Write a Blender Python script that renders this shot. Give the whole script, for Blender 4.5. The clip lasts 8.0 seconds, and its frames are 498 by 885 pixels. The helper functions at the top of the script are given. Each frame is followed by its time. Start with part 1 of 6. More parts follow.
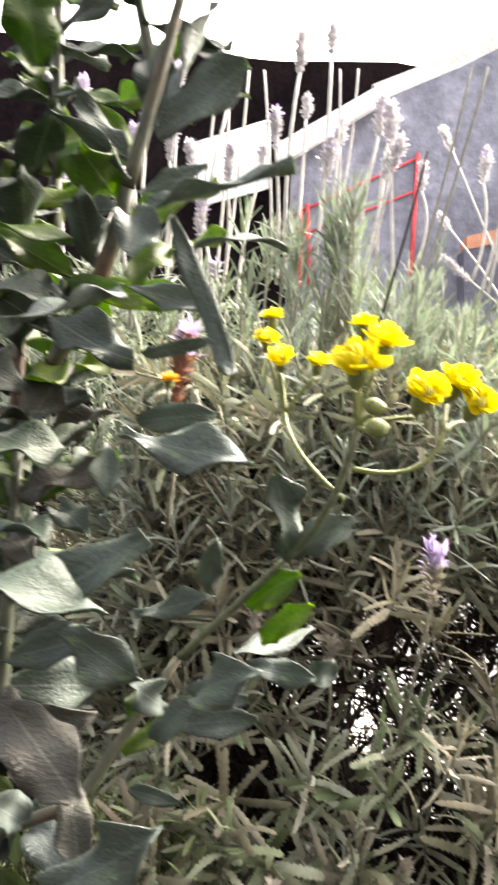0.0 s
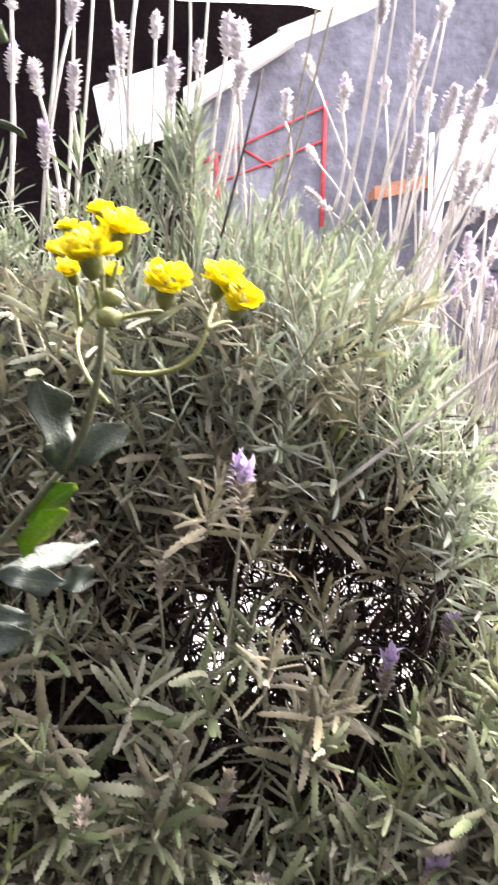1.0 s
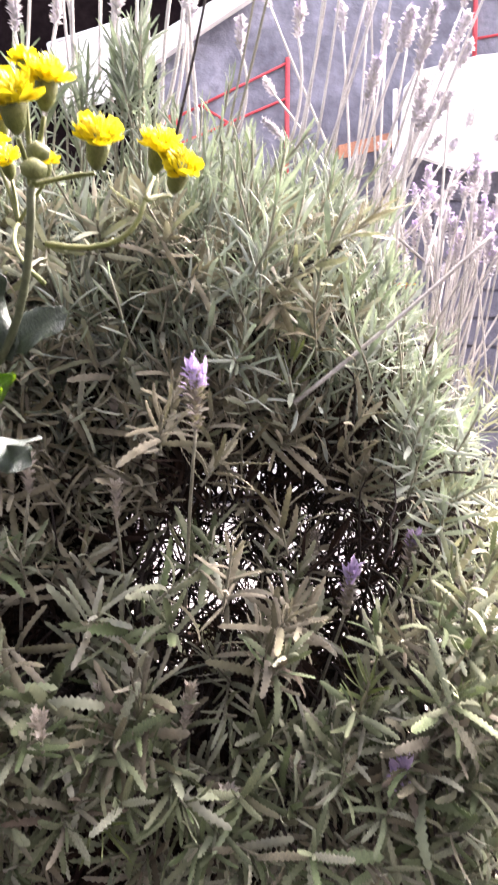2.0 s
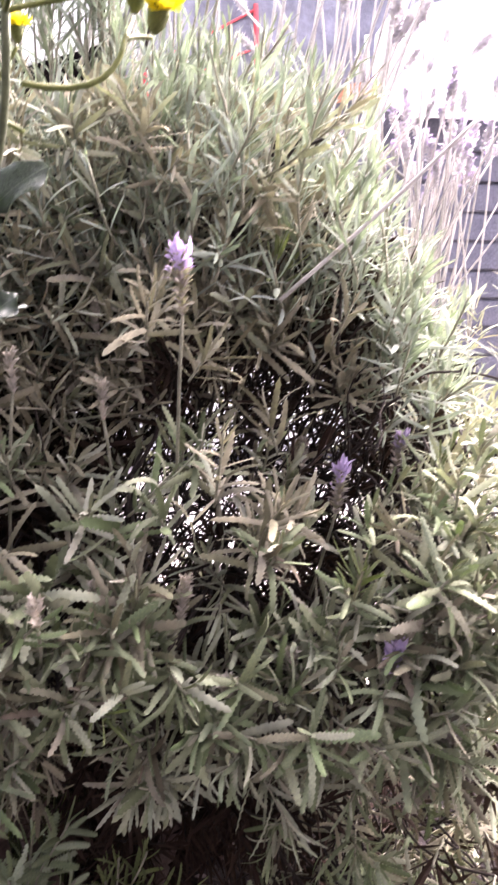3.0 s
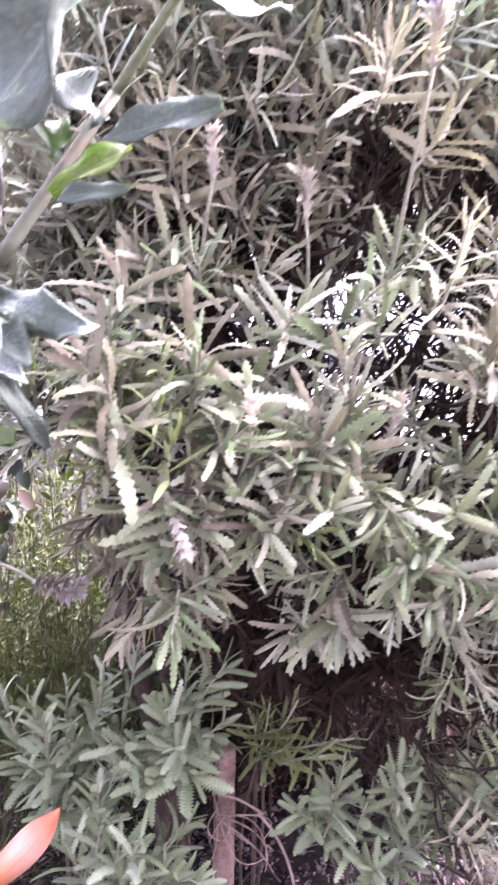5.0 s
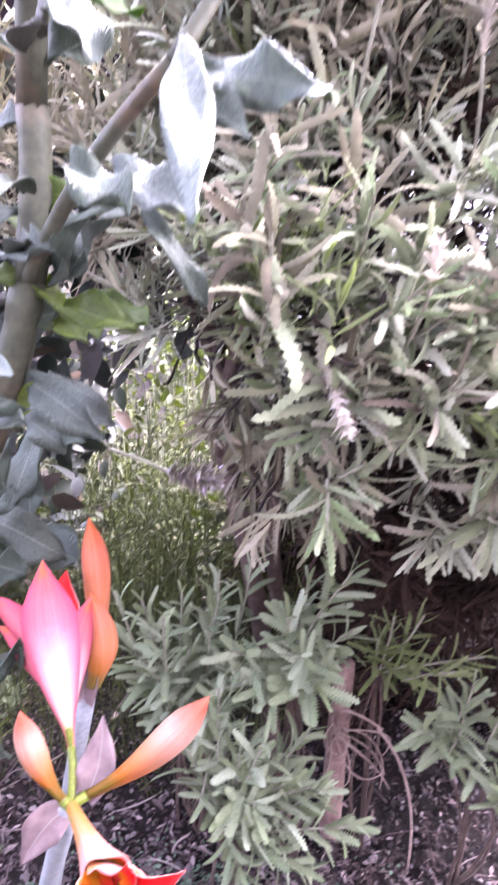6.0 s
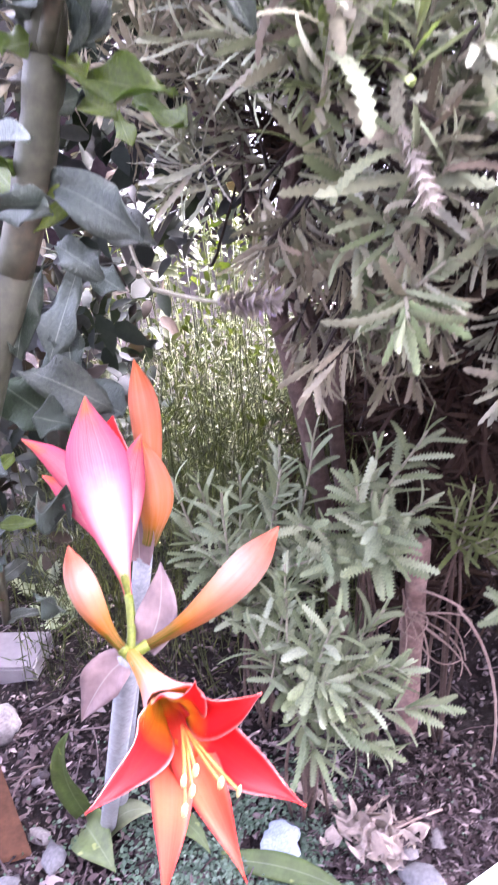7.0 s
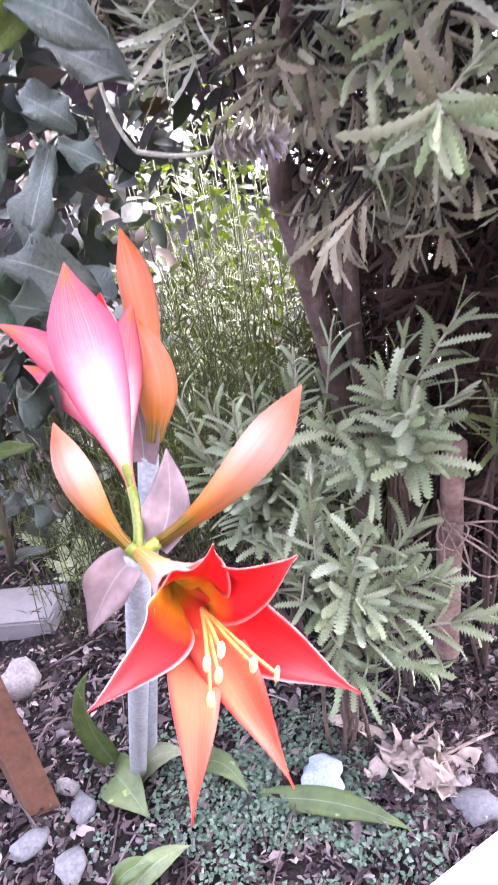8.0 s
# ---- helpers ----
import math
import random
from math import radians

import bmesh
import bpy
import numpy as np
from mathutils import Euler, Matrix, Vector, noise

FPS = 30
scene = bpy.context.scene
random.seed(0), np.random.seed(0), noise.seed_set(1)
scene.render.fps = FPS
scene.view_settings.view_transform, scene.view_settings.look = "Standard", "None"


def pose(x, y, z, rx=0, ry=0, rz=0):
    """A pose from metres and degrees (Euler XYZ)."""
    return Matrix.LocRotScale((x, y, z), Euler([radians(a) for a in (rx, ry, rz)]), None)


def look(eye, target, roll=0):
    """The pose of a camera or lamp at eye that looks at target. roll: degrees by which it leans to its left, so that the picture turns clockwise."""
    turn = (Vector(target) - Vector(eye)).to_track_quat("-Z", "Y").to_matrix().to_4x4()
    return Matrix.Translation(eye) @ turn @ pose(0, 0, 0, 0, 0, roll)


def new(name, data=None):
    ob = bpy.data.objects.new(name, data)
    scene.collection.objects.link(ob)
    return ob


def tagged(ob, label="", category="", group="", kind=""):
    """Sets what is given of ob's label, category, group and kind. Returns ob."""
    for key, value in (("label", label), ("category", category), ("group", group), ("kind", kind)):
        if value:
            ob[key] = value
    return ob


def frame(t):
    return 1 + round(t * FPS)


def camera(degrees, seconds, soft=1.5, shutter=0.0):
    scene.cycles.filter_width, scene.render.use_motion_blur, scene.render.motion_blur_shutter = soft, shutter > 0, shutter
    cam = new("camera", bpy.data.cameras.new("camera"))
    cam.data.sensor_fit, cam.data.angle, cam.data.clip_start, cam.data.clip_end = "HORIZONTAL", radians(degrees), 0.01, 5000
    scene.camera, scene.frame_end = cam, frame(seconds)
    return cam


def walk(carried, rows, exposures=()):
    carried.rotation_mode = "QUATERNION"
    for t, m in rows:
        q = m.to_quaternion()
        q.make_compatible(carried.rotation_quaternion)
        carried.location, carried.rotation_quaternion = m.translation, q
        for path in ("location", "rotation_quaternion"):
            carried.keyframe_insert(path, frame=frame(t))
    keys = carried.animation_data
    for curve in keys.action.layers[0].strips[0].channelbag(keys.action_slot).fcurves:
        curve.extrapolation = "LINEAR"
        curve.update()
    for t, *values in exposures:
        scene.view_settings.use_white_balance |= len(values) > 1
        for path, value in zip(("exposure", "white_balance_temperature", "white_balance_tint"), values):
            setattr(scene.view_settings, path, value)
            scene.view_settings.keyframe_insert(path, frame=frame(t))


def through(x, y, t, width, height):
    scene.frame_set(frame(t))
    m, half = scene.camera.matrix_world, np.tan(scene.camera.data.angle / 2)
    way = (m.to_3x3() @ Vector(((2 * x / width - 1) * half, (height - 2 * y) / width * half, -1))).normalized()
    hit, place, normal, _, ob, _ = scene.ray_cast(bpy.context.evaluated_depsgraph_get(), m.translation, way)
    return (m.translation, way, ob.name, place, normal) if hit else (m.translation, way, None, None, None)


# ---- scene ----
cam = camera(40.1, 8.0, soft=1.9, shutter=0.5)
PATH = [
    (0, (0.0156, 0.0322, 1.1875), (-0.0211, 2.0311, 1.1321), 3.87),
    (0.5, (0.0814, 0.0425, 1.1697), (0.1506, 2.0378, 1.0505), 2.75),
    (1, (0.1371, 0.0425, 1.1524), (0.3093, 2.0286, 0.9919), 2.28),
    (1.5, (0.1616, 0.0507, 1.1215), (0.3766, 2.0290, 0.9212), 1.12),
    (1.7, (0.1594, 0.0527, 1.1101), (0.3840, 2.0284, 0.8955), 1.29),
    (2.8, (0.1546, 0.0431, 1.0195), (0.4836, 1.9920, 0.7130), -0.60),
    (3, (0.1466, 0.0494, 1.0091), (0.4625, 1.9968, 0.6804), -0.41),
    (3.5, (0.1062, 0.0692, 0.9681), (0.3658, 2.0080, 0.5511), 0.34),
    (4, (0.0820, 0.0830, 0.9419), (0.2637, 2.0224, 0.4885), 0.11),
    (4.2, (0.0726, 0.0878, 0.9370), (0.2492, 2.0206, 0.4539), 0.61),
    (5.3, (-0.0002, 0.1287, 0.8740), (0.0457, 2.0347, 0.2700), 1.03),
    (5.5, (-0.0166, 0.1367, 0.8622), (-0.0140, 2.0330, 0.2264), 1.04),
    (6, (-0.0526, 0.1498, 0.8170), (-0.1422, 2.0164, 0.1044), -0.23),
    (6.5, (-0.0626, 0.1755, 0.7537), (-0.2631, 1.9928, -0.0569), -3.30),
    (7, (-0.0685, 0.1766, 0.6893), (-0.3040, 1.9781, -0.1469), -4.68),
    (7.5, (-0.0731, 0.1951, 0.6341), (-0.3495, 1.9717, -0.2418), -8.75),
    (8, (-0.0844, 0.2138, 0.5921), (-0.3583, 1.9723, -0.3205), -9.26),
]
EXPOSURE = [(0.0, 3.65, 7200, 12), (0.8, 3.7, 7000, 18), (1.5, 3.65, 6850, 23), (3.0, 4.02, 6700, 30), (4.0, 5.08, 6400, 37), (5.5, 5.65, 6000, 39), (6.5, 5.75, 6000, 39), (7.0, 5.82, 6000, 38), (8.0, 5.76, 6050, 31)]
walk(cam, [(t, look(eye, target, roll)) for t, eye, target, roll in PATH], EXPOSURE)

# ---- daylight: hazy sun from high beyond the shrub, bright sky ----
SUN_FROM = Vector((0.6, 0.58, 0.8)).normalized()
world = bpy.data.worlds.new("daylight")
scene.world = world
world.use_nodes = True
wn = world.node_tree.nodes
sky = wn.new("ShaderNodeTexSky")
sky.sky_type, sky.sun_disc = "NISHITA", False
sky.sun_elevation = math.asin(SUN_FROM.z)
sky.sun_rotation = math.atan2(SUN_FROM.x, SUN_FROM.y)
sky.air_density, sky.dust_density = 0.7, 7.0
haze_mix = wn.new("ShaderNodeHueSaturation")  # a thin white veil of cloud takes the blue out of the sky
haze_mix.inputs["Saturation"].default_value = 0.45
world.node_tree.links.new(sky.outputs[0], haze_mix.inputs["Color"])
world.node_tree.links.new(haze_mix.outputs[0], wn["Background"].inputs[0])
wn["Background"].inputs[1].default_value = 0.15
sun = new("sun", bpy.data.lights.new("sun", "SUN"))
sun.data.energy, sun.data.angle, sun.data.color = 2.2, radians(25), (1.0, 0.975, 0.94)
sun.matrix_world = look(SUN_FROM * 20, (0, 0, 0))


# ---- materials ----
def material(name):
    m = bpy.data.materials.new(name)
    m.use_nodes = True
    nt = m.node_tree
    return m, nt.nodes, nt.links, nt.nodes["Principled BSDF"]


def ramp(n, l, fac, stops):
    r = n.new("ShaderNodeValToRGB")
    while len(r.color_ramp.elements) < len(stops):
        r.color_ramp.elements.new(0.5)
    for e, (p, c) in zip(r.color_ramp.elements, stops):
        e.position, e.color = p, (*c, 1)
    l.new(fac, r.inputs[0])
    return r.outputs[0]


def noise_fac(n, l, scale, detail=4, coord="Object", rough=0.6):
    tc, nz = n.new("ShaderNodeTexCoord"), n.new("ShaderNodeTexNoise")
    nz.inputs["Scale"].default_value, nz.inputs["Detail"].default_value = scale, detail
    nz.inputs["Roughness"].default_value = rough
    l.new(tc.outputs[coord], nz.inputs["Vector"])
    return nz.outputs["Fac"]


def blend(n, l, fac, a, b, mode="MIX"):
    x = n.new("ShaderNodeMix")
    x.data_type, x.blend_type = "RGBA", mode
    for sock, v in ((x.inputs[0], fac), (x.inputs[6], a), (x.inputs[7], b)):
        if isinstance(v, (int, float)):
            sock.default_value = v
        elif isinstance(v, tuple):
            sock.default_value = (*v, 1)
        else:
            l.new(v, sock)
    return x.outputs[2]


def bump(n, l, p, fac, strength, dist=0.002):
    b = n.new("ShaderNodeBump")
    b.inputs["Strength"].default_value, b.inputs["Distance"].default_value = strength, dist
    l.new(fac, b.inputs["Height"])
    l.new(b.outputs[0], p.inputs["Normal"])


def surface(name, colors, scale, rough=0.8, bump_to=0.4, bump_scale=None, dist=0.003, metal=0.0, coord="Object", spec=0.3, grain=0.6):
    """Mottled surface: colours by a coarse noise, darkened and lightened by a fine one."""
    m, n, l, p = material(name)
    big = noise_fac(n, l, scale, 5, coord)
    fine = noise_fac(n, l, bump_scale or scale * 8, 6, coord)
    k = len(colors)
    c = ramp(n, l, big, [(0.3 + 0.4 * i / max(1, k - 1), col) for i, col in enumerate(colors)])
    g = ramp(n, l, fine, [(0.25, (grain, grain, grain)), (0.75, (1.6 - grain * 0.667, 1.6 - grain * 0.667, 1.6 - grain * 0.667))])
    l.new(blend(n, l, 1.0, c, g, "MULTIPLY"), p.inputs["Base Color"])
    p.inputs["Roughness"].default_value, p.inputs["Metallic"].default_value = rough, metal
    p.inputs["Specular IOR Level"].default_value = spec
    bump(n, l, p, fine, bump_to, dist)
    return m


def leafy(name, colors, rough=0.6, through=0.35, glow=None, per_object=False, vein=0.0, spots=None, spec=0.3):
    """Leaf blade: colour differs from leaf to leaf, light shines through."""
    m, n, l, p = material(name)
    if per_object:
        rnd = n.new("ShaderNodeObjectInfo").outputs["Random"]
    else:
        rnd = n.new("ShaderNodeNewGeometry").outputs["Random Per Island"]
    c = ramp(n, l, rnd, [(i / max(1, len(colors) - 1), col) for i, col in enumerate(colors)])
    fine = noise_fac(n, l, 160, 4)
    mid = noise_fac(n, l, 28, 3)
    c = blend(n, l, 1.0, c, ramp(n, l, mid, [(0.3, (0.72, 0.72, 0.75)), (0.7, (1.2, 1.18, 1.12))]), "MULTIPLY")
    c = blend(n, l, 1.0, c, ramp(n, l, fine, [(0.3, (0.85, 0.85, 0.85)), (0.7, (1.1, 1.1, 1.1))]), "MULTIPLY")
    if vein:
        uv = n.new("ShaderNodeUVMap")
        sep = n.new("ShaderNodeSeparateXYZ")
        l.new(uv.outputs[0], sep.inputs[0])
        v = ramp(n, l, sep.outputs[1], [(0.0, (0, 0, 0)), (0.47, (0, 0, 0)), (0.5, (vein, vein, vein)), (0.53, (0, 0, 0))])
        c = blend(n, l, v, c, (0.45, 0.5, 0.42))
    if spots:
        s = ramp(n, l, noise_fac(n, l, 45, 2), [(0.66, (0, 0, 0)), (0.72, (1, 1, 1))])
        c = blend(n, l, s, c, spots)
    l.new(c, p.inputs["Base Color"])
    p.inputs["Roughness"].default_value = rough
    p.inputs["Specular IOR Level"].default_value = spec
    bump(n, l, p, mid if vein else fine, 0.5 if vein else 0.35, 0.004 if vein else 0.0006)
    tr, mx = n.new("ShaderNodeBsdfTranslucent"), n.new("ShaderNodeMixShader")
    l.new(blend(n, l, 1.0, c, glow or (1.1, 1.2, 0.6), "MULTIPLY"), tr.inputs[0])
    mx.inputs[0].default_value = through
    l.new(p.outputs[0], mx.inputs[1])
    l.new(tr.outputs[0], mx.inputs[2])
    l.new(mx.outputs[0], n["Material Output"].inputs[0])
    return m


def graded(name, stops, rough=0.6, through=0.25, streak=0.35, streaks=34.0, streak_col=(0.6, 0.1, 0.03), edge=None, edge_wide=0.07):
    """Petal: colour runs from base to tip, with fine lengthwise streaks and a paler rim."""
    m, n, l, p = material(name)
    uv, sep = n.new("ShaderNodeUVMap"), n.new("ShaderNodeSeparateXYZ")
    l.new(uv.outputs[0], sep.inputs[0])
    wob = noise_fac(n, l, 60, 3)
    add = n.new("ShaderNodeMath")
    add.operation = "MULTIPLY_ADD"
    l.new(wob, add.inputs[0])
    add.inputs[1].default_value = 0.14
    l.new(sep.outputs[0], add.inputs[2])
    c = ramp(n, l, add.outputs[0], [(min(1.0, s + 0.07), col) for s, col in stops])
    mp = n.new("ShaderNodeMapping")
    mp.inputs["Scale"].default_value = (1.2, streaks, 1)
    l.new(uv.outputs[0], mp.inputs[0])
    nz = n.new("ShaderNodeTexNoise")
    nz.inputs["Scale"].default_value = 1.0
    nz.inputs["Detail"].default_value = 3
    l.new(mp.outputs[0], nz.inputs["Vector"])
    s = ramp(n, l, nz.outputs["Fac"], [(0.42, (0, 0, 0)), (0.7, (streak, streak, streak))])
    c = blend(n, l, s, c, streak_col)
    if edge:
        e = ramp(n, l, sep.outputs[1], [(0.0, (1, 1, 1)), (edge_wide, (0, 0, 0)), (1 - edge_wide, (0, 0, 0)), (1.0, (1, 1, 1))])
        c = blend(n, l, e, c, edge)
    l.new(c, p.inputs["Base Color"])
    p.inputs["Roughness"].default_value = rough
    p.inputs["Specular IOR Level"].default_value = 0.08
    bump(n, l, p, nz.outputs["Fac"], 0.3, 0.0008)
    tr, mx = n.new("ShaderNodeBsdfTranslucent"), n.new("ShaderNodeMixShader")
    l.new(c, tr.inputs[0])
    mx.inputs[0].default_value = through
    l.new(p.outputs[0], mx.inputs[1])
    l.new(tr.outputs[0], mx.inputs[2])
    l.new(mx.outputs[0], n["Material Output"].inputs[0])
    return m


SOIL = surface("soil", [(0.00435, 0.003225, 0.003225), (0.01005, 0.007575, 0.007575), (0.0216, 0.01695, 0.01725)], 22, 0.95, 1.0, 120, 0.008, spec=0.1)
PAVING = surface("pale_paving", [(0.62, 0.58, 0.52), (0.75, 0.71, 0.66)], 3, 0.85, 0.3, 60, 0.003)
# leaf hues by zone; each copy's lightness also carries that zone's light and shade
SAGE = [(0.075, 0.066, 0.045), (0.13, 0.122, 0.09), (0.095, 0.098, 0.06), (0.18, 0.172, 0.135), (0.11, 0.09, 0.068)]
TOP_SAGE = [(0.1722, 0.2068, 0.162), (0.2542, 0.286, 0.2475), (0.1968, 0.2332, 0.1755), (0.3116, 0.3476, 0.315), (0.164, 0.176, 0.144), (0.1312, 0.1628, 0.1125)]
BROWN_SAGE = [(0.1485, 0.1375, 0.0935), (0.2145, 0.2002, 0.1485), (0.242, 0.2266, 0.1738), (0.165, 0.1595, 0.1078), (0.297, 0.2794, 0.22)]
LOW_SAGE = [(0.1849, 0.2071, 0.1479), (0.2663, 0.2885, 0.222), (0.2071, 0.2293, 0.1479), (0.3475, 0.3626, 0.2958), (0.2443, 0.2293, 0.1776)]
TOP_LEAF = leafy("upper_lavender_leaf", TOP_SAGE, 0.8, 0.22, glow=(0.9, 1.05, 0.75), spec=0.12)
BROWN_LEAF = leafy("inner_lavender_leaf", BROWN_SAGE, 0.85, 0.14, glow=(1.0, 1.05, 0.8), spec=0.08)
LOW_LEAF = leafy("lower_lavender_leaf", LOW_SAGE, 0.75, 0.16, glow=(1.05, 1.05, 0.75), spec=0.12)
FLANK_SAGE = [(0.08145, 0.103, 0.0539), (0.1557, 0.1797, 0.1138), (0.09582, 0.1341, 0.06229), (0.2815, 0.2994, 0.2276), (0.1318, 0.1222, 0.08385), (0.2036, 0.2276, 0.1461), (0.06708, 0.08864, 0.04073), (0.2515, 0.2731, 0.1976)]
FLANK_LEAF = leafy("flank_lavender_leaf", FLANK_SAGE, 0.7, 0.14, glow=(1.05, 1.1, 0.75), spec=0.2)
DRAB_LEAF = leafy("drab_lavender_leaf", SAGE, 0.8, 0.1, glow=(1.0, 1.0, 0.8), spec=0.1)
LAV_LEAF_ONE = leafy("lavender_leaf_single", FLANK_SAGE, 0.7, 0.14, glow=(1.05, 1.1, 0.75), per_object=True, spec=0.2)
SILVER = [(0.1209, 0.1555, 0.09248), (0.1945, 0.2312, 0.1555), (0.1576, 0.1965, 0.1103), (0.2837, 0.3258, 0.2417)]
YOUNG_LEAF = leafy("young_lavender_leaf", SILVER, 0.8, 0.2, per_object=True, spec=0.12)
YOUNG_LEAF_ALL = leafy("young_lavender_leaf_mass", SILVER, 0.8, 0.2, spec=0.12)
# brown dead leaves, their colour taken near black for the shrub's inner shade
OLD_SHADE_LEAF = leafy("old_brown_shade_leaf", [(0.018, 0.011, 0.009), (0.036, 0.024, 0.019), (0.026, 0.018, 0.014)], 0.9, 0.08, spec=0.05)
LIME_LEAF = leafy("lime_leaf", [(0.09, 0.12, 0.04), (0.13, 0.16, 0.07), (0.11, 0.13, 0.06)], 0.65, 0.35, glow=(1.0, 1.15, 0.6))
LAV_STEM = surface("lavender_stem", [(0.148, 0.148, 0.1036), (0.222, 0.2146, 0.1628)], 60, 0.8, 0.3)
STALK = surface("flower_stalk", [(0.38, 0.36, 0.33), (0.52, 0.5, 0.47)], 60, 0.75, 0.2)
# twig brown taken near black to deepen the shade inside the shrub
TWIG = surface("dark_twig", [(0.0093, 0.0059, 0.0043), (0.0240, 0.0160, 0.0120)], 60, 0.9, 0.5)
TRUNK = surface("shrub_trunk", [(0.031, 0.01984, 0.01612), (0.062, 0.04092, 0.03348), (0.0868, 0.062, 0.0527)], 25, 0.9, 0.8, 140, 0.004)
BARK = surface("lavender_bark", [(0.0888, 0.0555, 0.0459), (0.1924, 0.1258, 0.111), (0.2516, 0.185, 0.1628)], 25, 0.9, 0.8, 140, 0.004)
CALYX = leafy("lavender_calyx", [(0.2, 0.18, 0.16), (0.33, 0.29, 0.33), (0.24, 0.23, 0.18), (0.42, 0.38, 0.43)], 0.8, 0.3)
RUSSET = leafy("russet_calyx", [(0.16, 0.07, 0.06), (0.24, 0.12, 0.1), (0.2, 0.1, 0.11)], 0.8, 0.25)
FADED = leafy("faded_calyx", [(0.4, 0.39, 0.42), (0.5, 0.49, 0.54), (0.36, 0.36, 0.34), (0.6, 0.59, 0.63)], 0.8, 0.35, glow=(1, 0.98, 1))
PALE_BRACT = leafy("pale_bract", [(0.4, 0.365, 0.32), (0.5, 0.465, 0.42), (0.34, 0.32, 0.26)], 0.7, 0.3, glow=(1, 0.98, 0.9))
LILAC = leafy("lilac_petal", [(0.376, 0.312, 0.512), (0.48, 0.424, 0.592), (0.416, 0.336, 0.504)], 0.6, 0.4, glow=(1.1, 1.0, 1.15))
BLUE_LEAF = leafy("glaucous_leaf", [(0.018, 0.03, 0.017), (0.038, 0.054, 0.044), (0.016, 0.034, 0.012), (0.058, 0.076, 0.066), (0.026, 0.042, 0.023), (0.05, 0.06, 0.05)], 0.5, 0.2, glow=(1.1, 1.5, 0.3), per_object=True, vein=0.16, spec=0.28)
# lighter copy of the leaf above, painted for blades that catch sky light
LIT_LEAF = leafy("lit_glaucous_leaf", [(0.05, 0.068, 0.054), (0.08, 0.102, 0.092), (0.036, 0.055, 0.036), (0.1, 0.122, 0.115)], 0.5, 0.2, glow=(1.1, 1.4, 0.5), per_object=True, vein=0.14, spec=0.28)
GREEN_LEAF = leafy("green_blade", [(0.0375, 0.07225, 0.008), (0.0975, 0.1403, 0.0128)], 0.45, 0.5, glow=(1.6, 1.9, 0.25), per_object=True, vein=0.16, spec=0.5)
ROSY_LEAF = leafy("dull_olive_leaf", [(0.034, 0.036, 0.026), (0.058, 0.058, 0.048), (0.046, 0.044, 0.036)], 0.55, 0.15, per_object=True, vein=0.16, spec=0.3)
BROAD_STEM = surface("fleshy_stem", [(0.032, 0.04, 0.023), (0.05, 0.052, 0.032), (0.085, 0.05, 0.03)], 12, 0.6, 0.3)
GREEN_STEM = surface("green_stem", [(0.07, 0.085, 0.045), (0.11, 0.125, 0.07)], 30, 0.6, 0.3)
YELLOW = leafy("yellow_floret", [(0.74, 0.62, 0.01), (0.82, 0.74, 0.03), (0.72, 0.58, 0.006)], 0.6, 0.45, glow=(1, 1, 0.6))
ORANGE = leafy("orange_floret", [(0.68, 0.2805, 0.0085), (0.7225, 0.3825, 0.017)], 0.6, 0.25, glow=(1, 1, 0.6))
INVOLUCRE = surface("green_involucre", [(0.0947, 0.1184, 0.0296), (0.1539, 0.1658, 0.0533)], 90, 0.65, 0.4)
TEPAL_IN = graded("amaryllis_inside", [(0.0, (0.55, 0.36, 0.03)), (0.22, (0.5, 0.2, 0.008)), (0.34, (0.44, 0.06, 0.006)), (0.46, (0.4, 0.006, 0.006)), (0.93, (0.4, 0.01, 0.01))], edge=(0.46, 0.24, 0.23), edge_wide=0.05, through=0.12, streak=0.3, streaks=14.0, streak_col=(0.42, 0.018, 0.008))
TEPAL_PALE = graded("amaryllis_inside_pale", [(0.0, (0.5, 0.3, 0.02)), (0.12, (0.46, 0.1, 0.006)), (0.22, (0.4, 0.02, 0.008)), (0.6, (0.4, 0.05, 0.02)), (0.8, (0.4, 0.03, 0.016)), (0.95, (0.4, 0.02, 0.01))], streak=0.35, streaks=12.0, streak_col=(0.42, 0.06, 0.035), edge=(0.4, 0.03, 0.025), edge_wide=0.12, through=0.12)
TEPAL_OUT = graded("amaryllis_outside", [(0.0, (0.14, 0.12, 0.006)), (0.12, (0.26, 0.11, 0.006)), (0.26, (0.3, 0.115, 0.03)), (0.42, (0.31, 0.15, 0.13)), (0.65, (0.34, 0.09, 0.09)), (0.95, (0.38, 0.08, 0.07))], streak_col=(0.476, 0.26, 0.22))
# pale middle between pink rims puts the petal's highlight into the colour
TEPAL_PINK = graded("amaryllis_pink", [(0.0, (0.17, 0.19, 0.017)), (0.1, (0.34, 0.25, 0.05)), (0.24, (0.42, 0.34, 0.27)), (0.5, (0.42, 0.28, 0.28)), (0.72, (0.38, 0.09, 0.11)), (0.88, (0.36, 0.05, 0.06)), (0.97, (0.36, 0.06, 0.015))], streak=0.35, streak_col=(0.42, 0.22, 0.22), edge=(0.34, 0.05, 0.085), edge_wide=0.33)
BUD_PALE = graded("pale_bud", [(0.0, (0.035, 0.048, 0.003)), (0.18, (0.065, 0.06, 0.003)), (0.3, (0.22, 0.075, 0.005)), (0.45, (0.27, 0.12, 0.05)), (0.72, (0.31, 0.19, 0.15)), (0.97, (0.28, 0.06, 0.035))], streak=0.5, streak_col=(0.4, 0.1, 0.06), streaks=12.0)
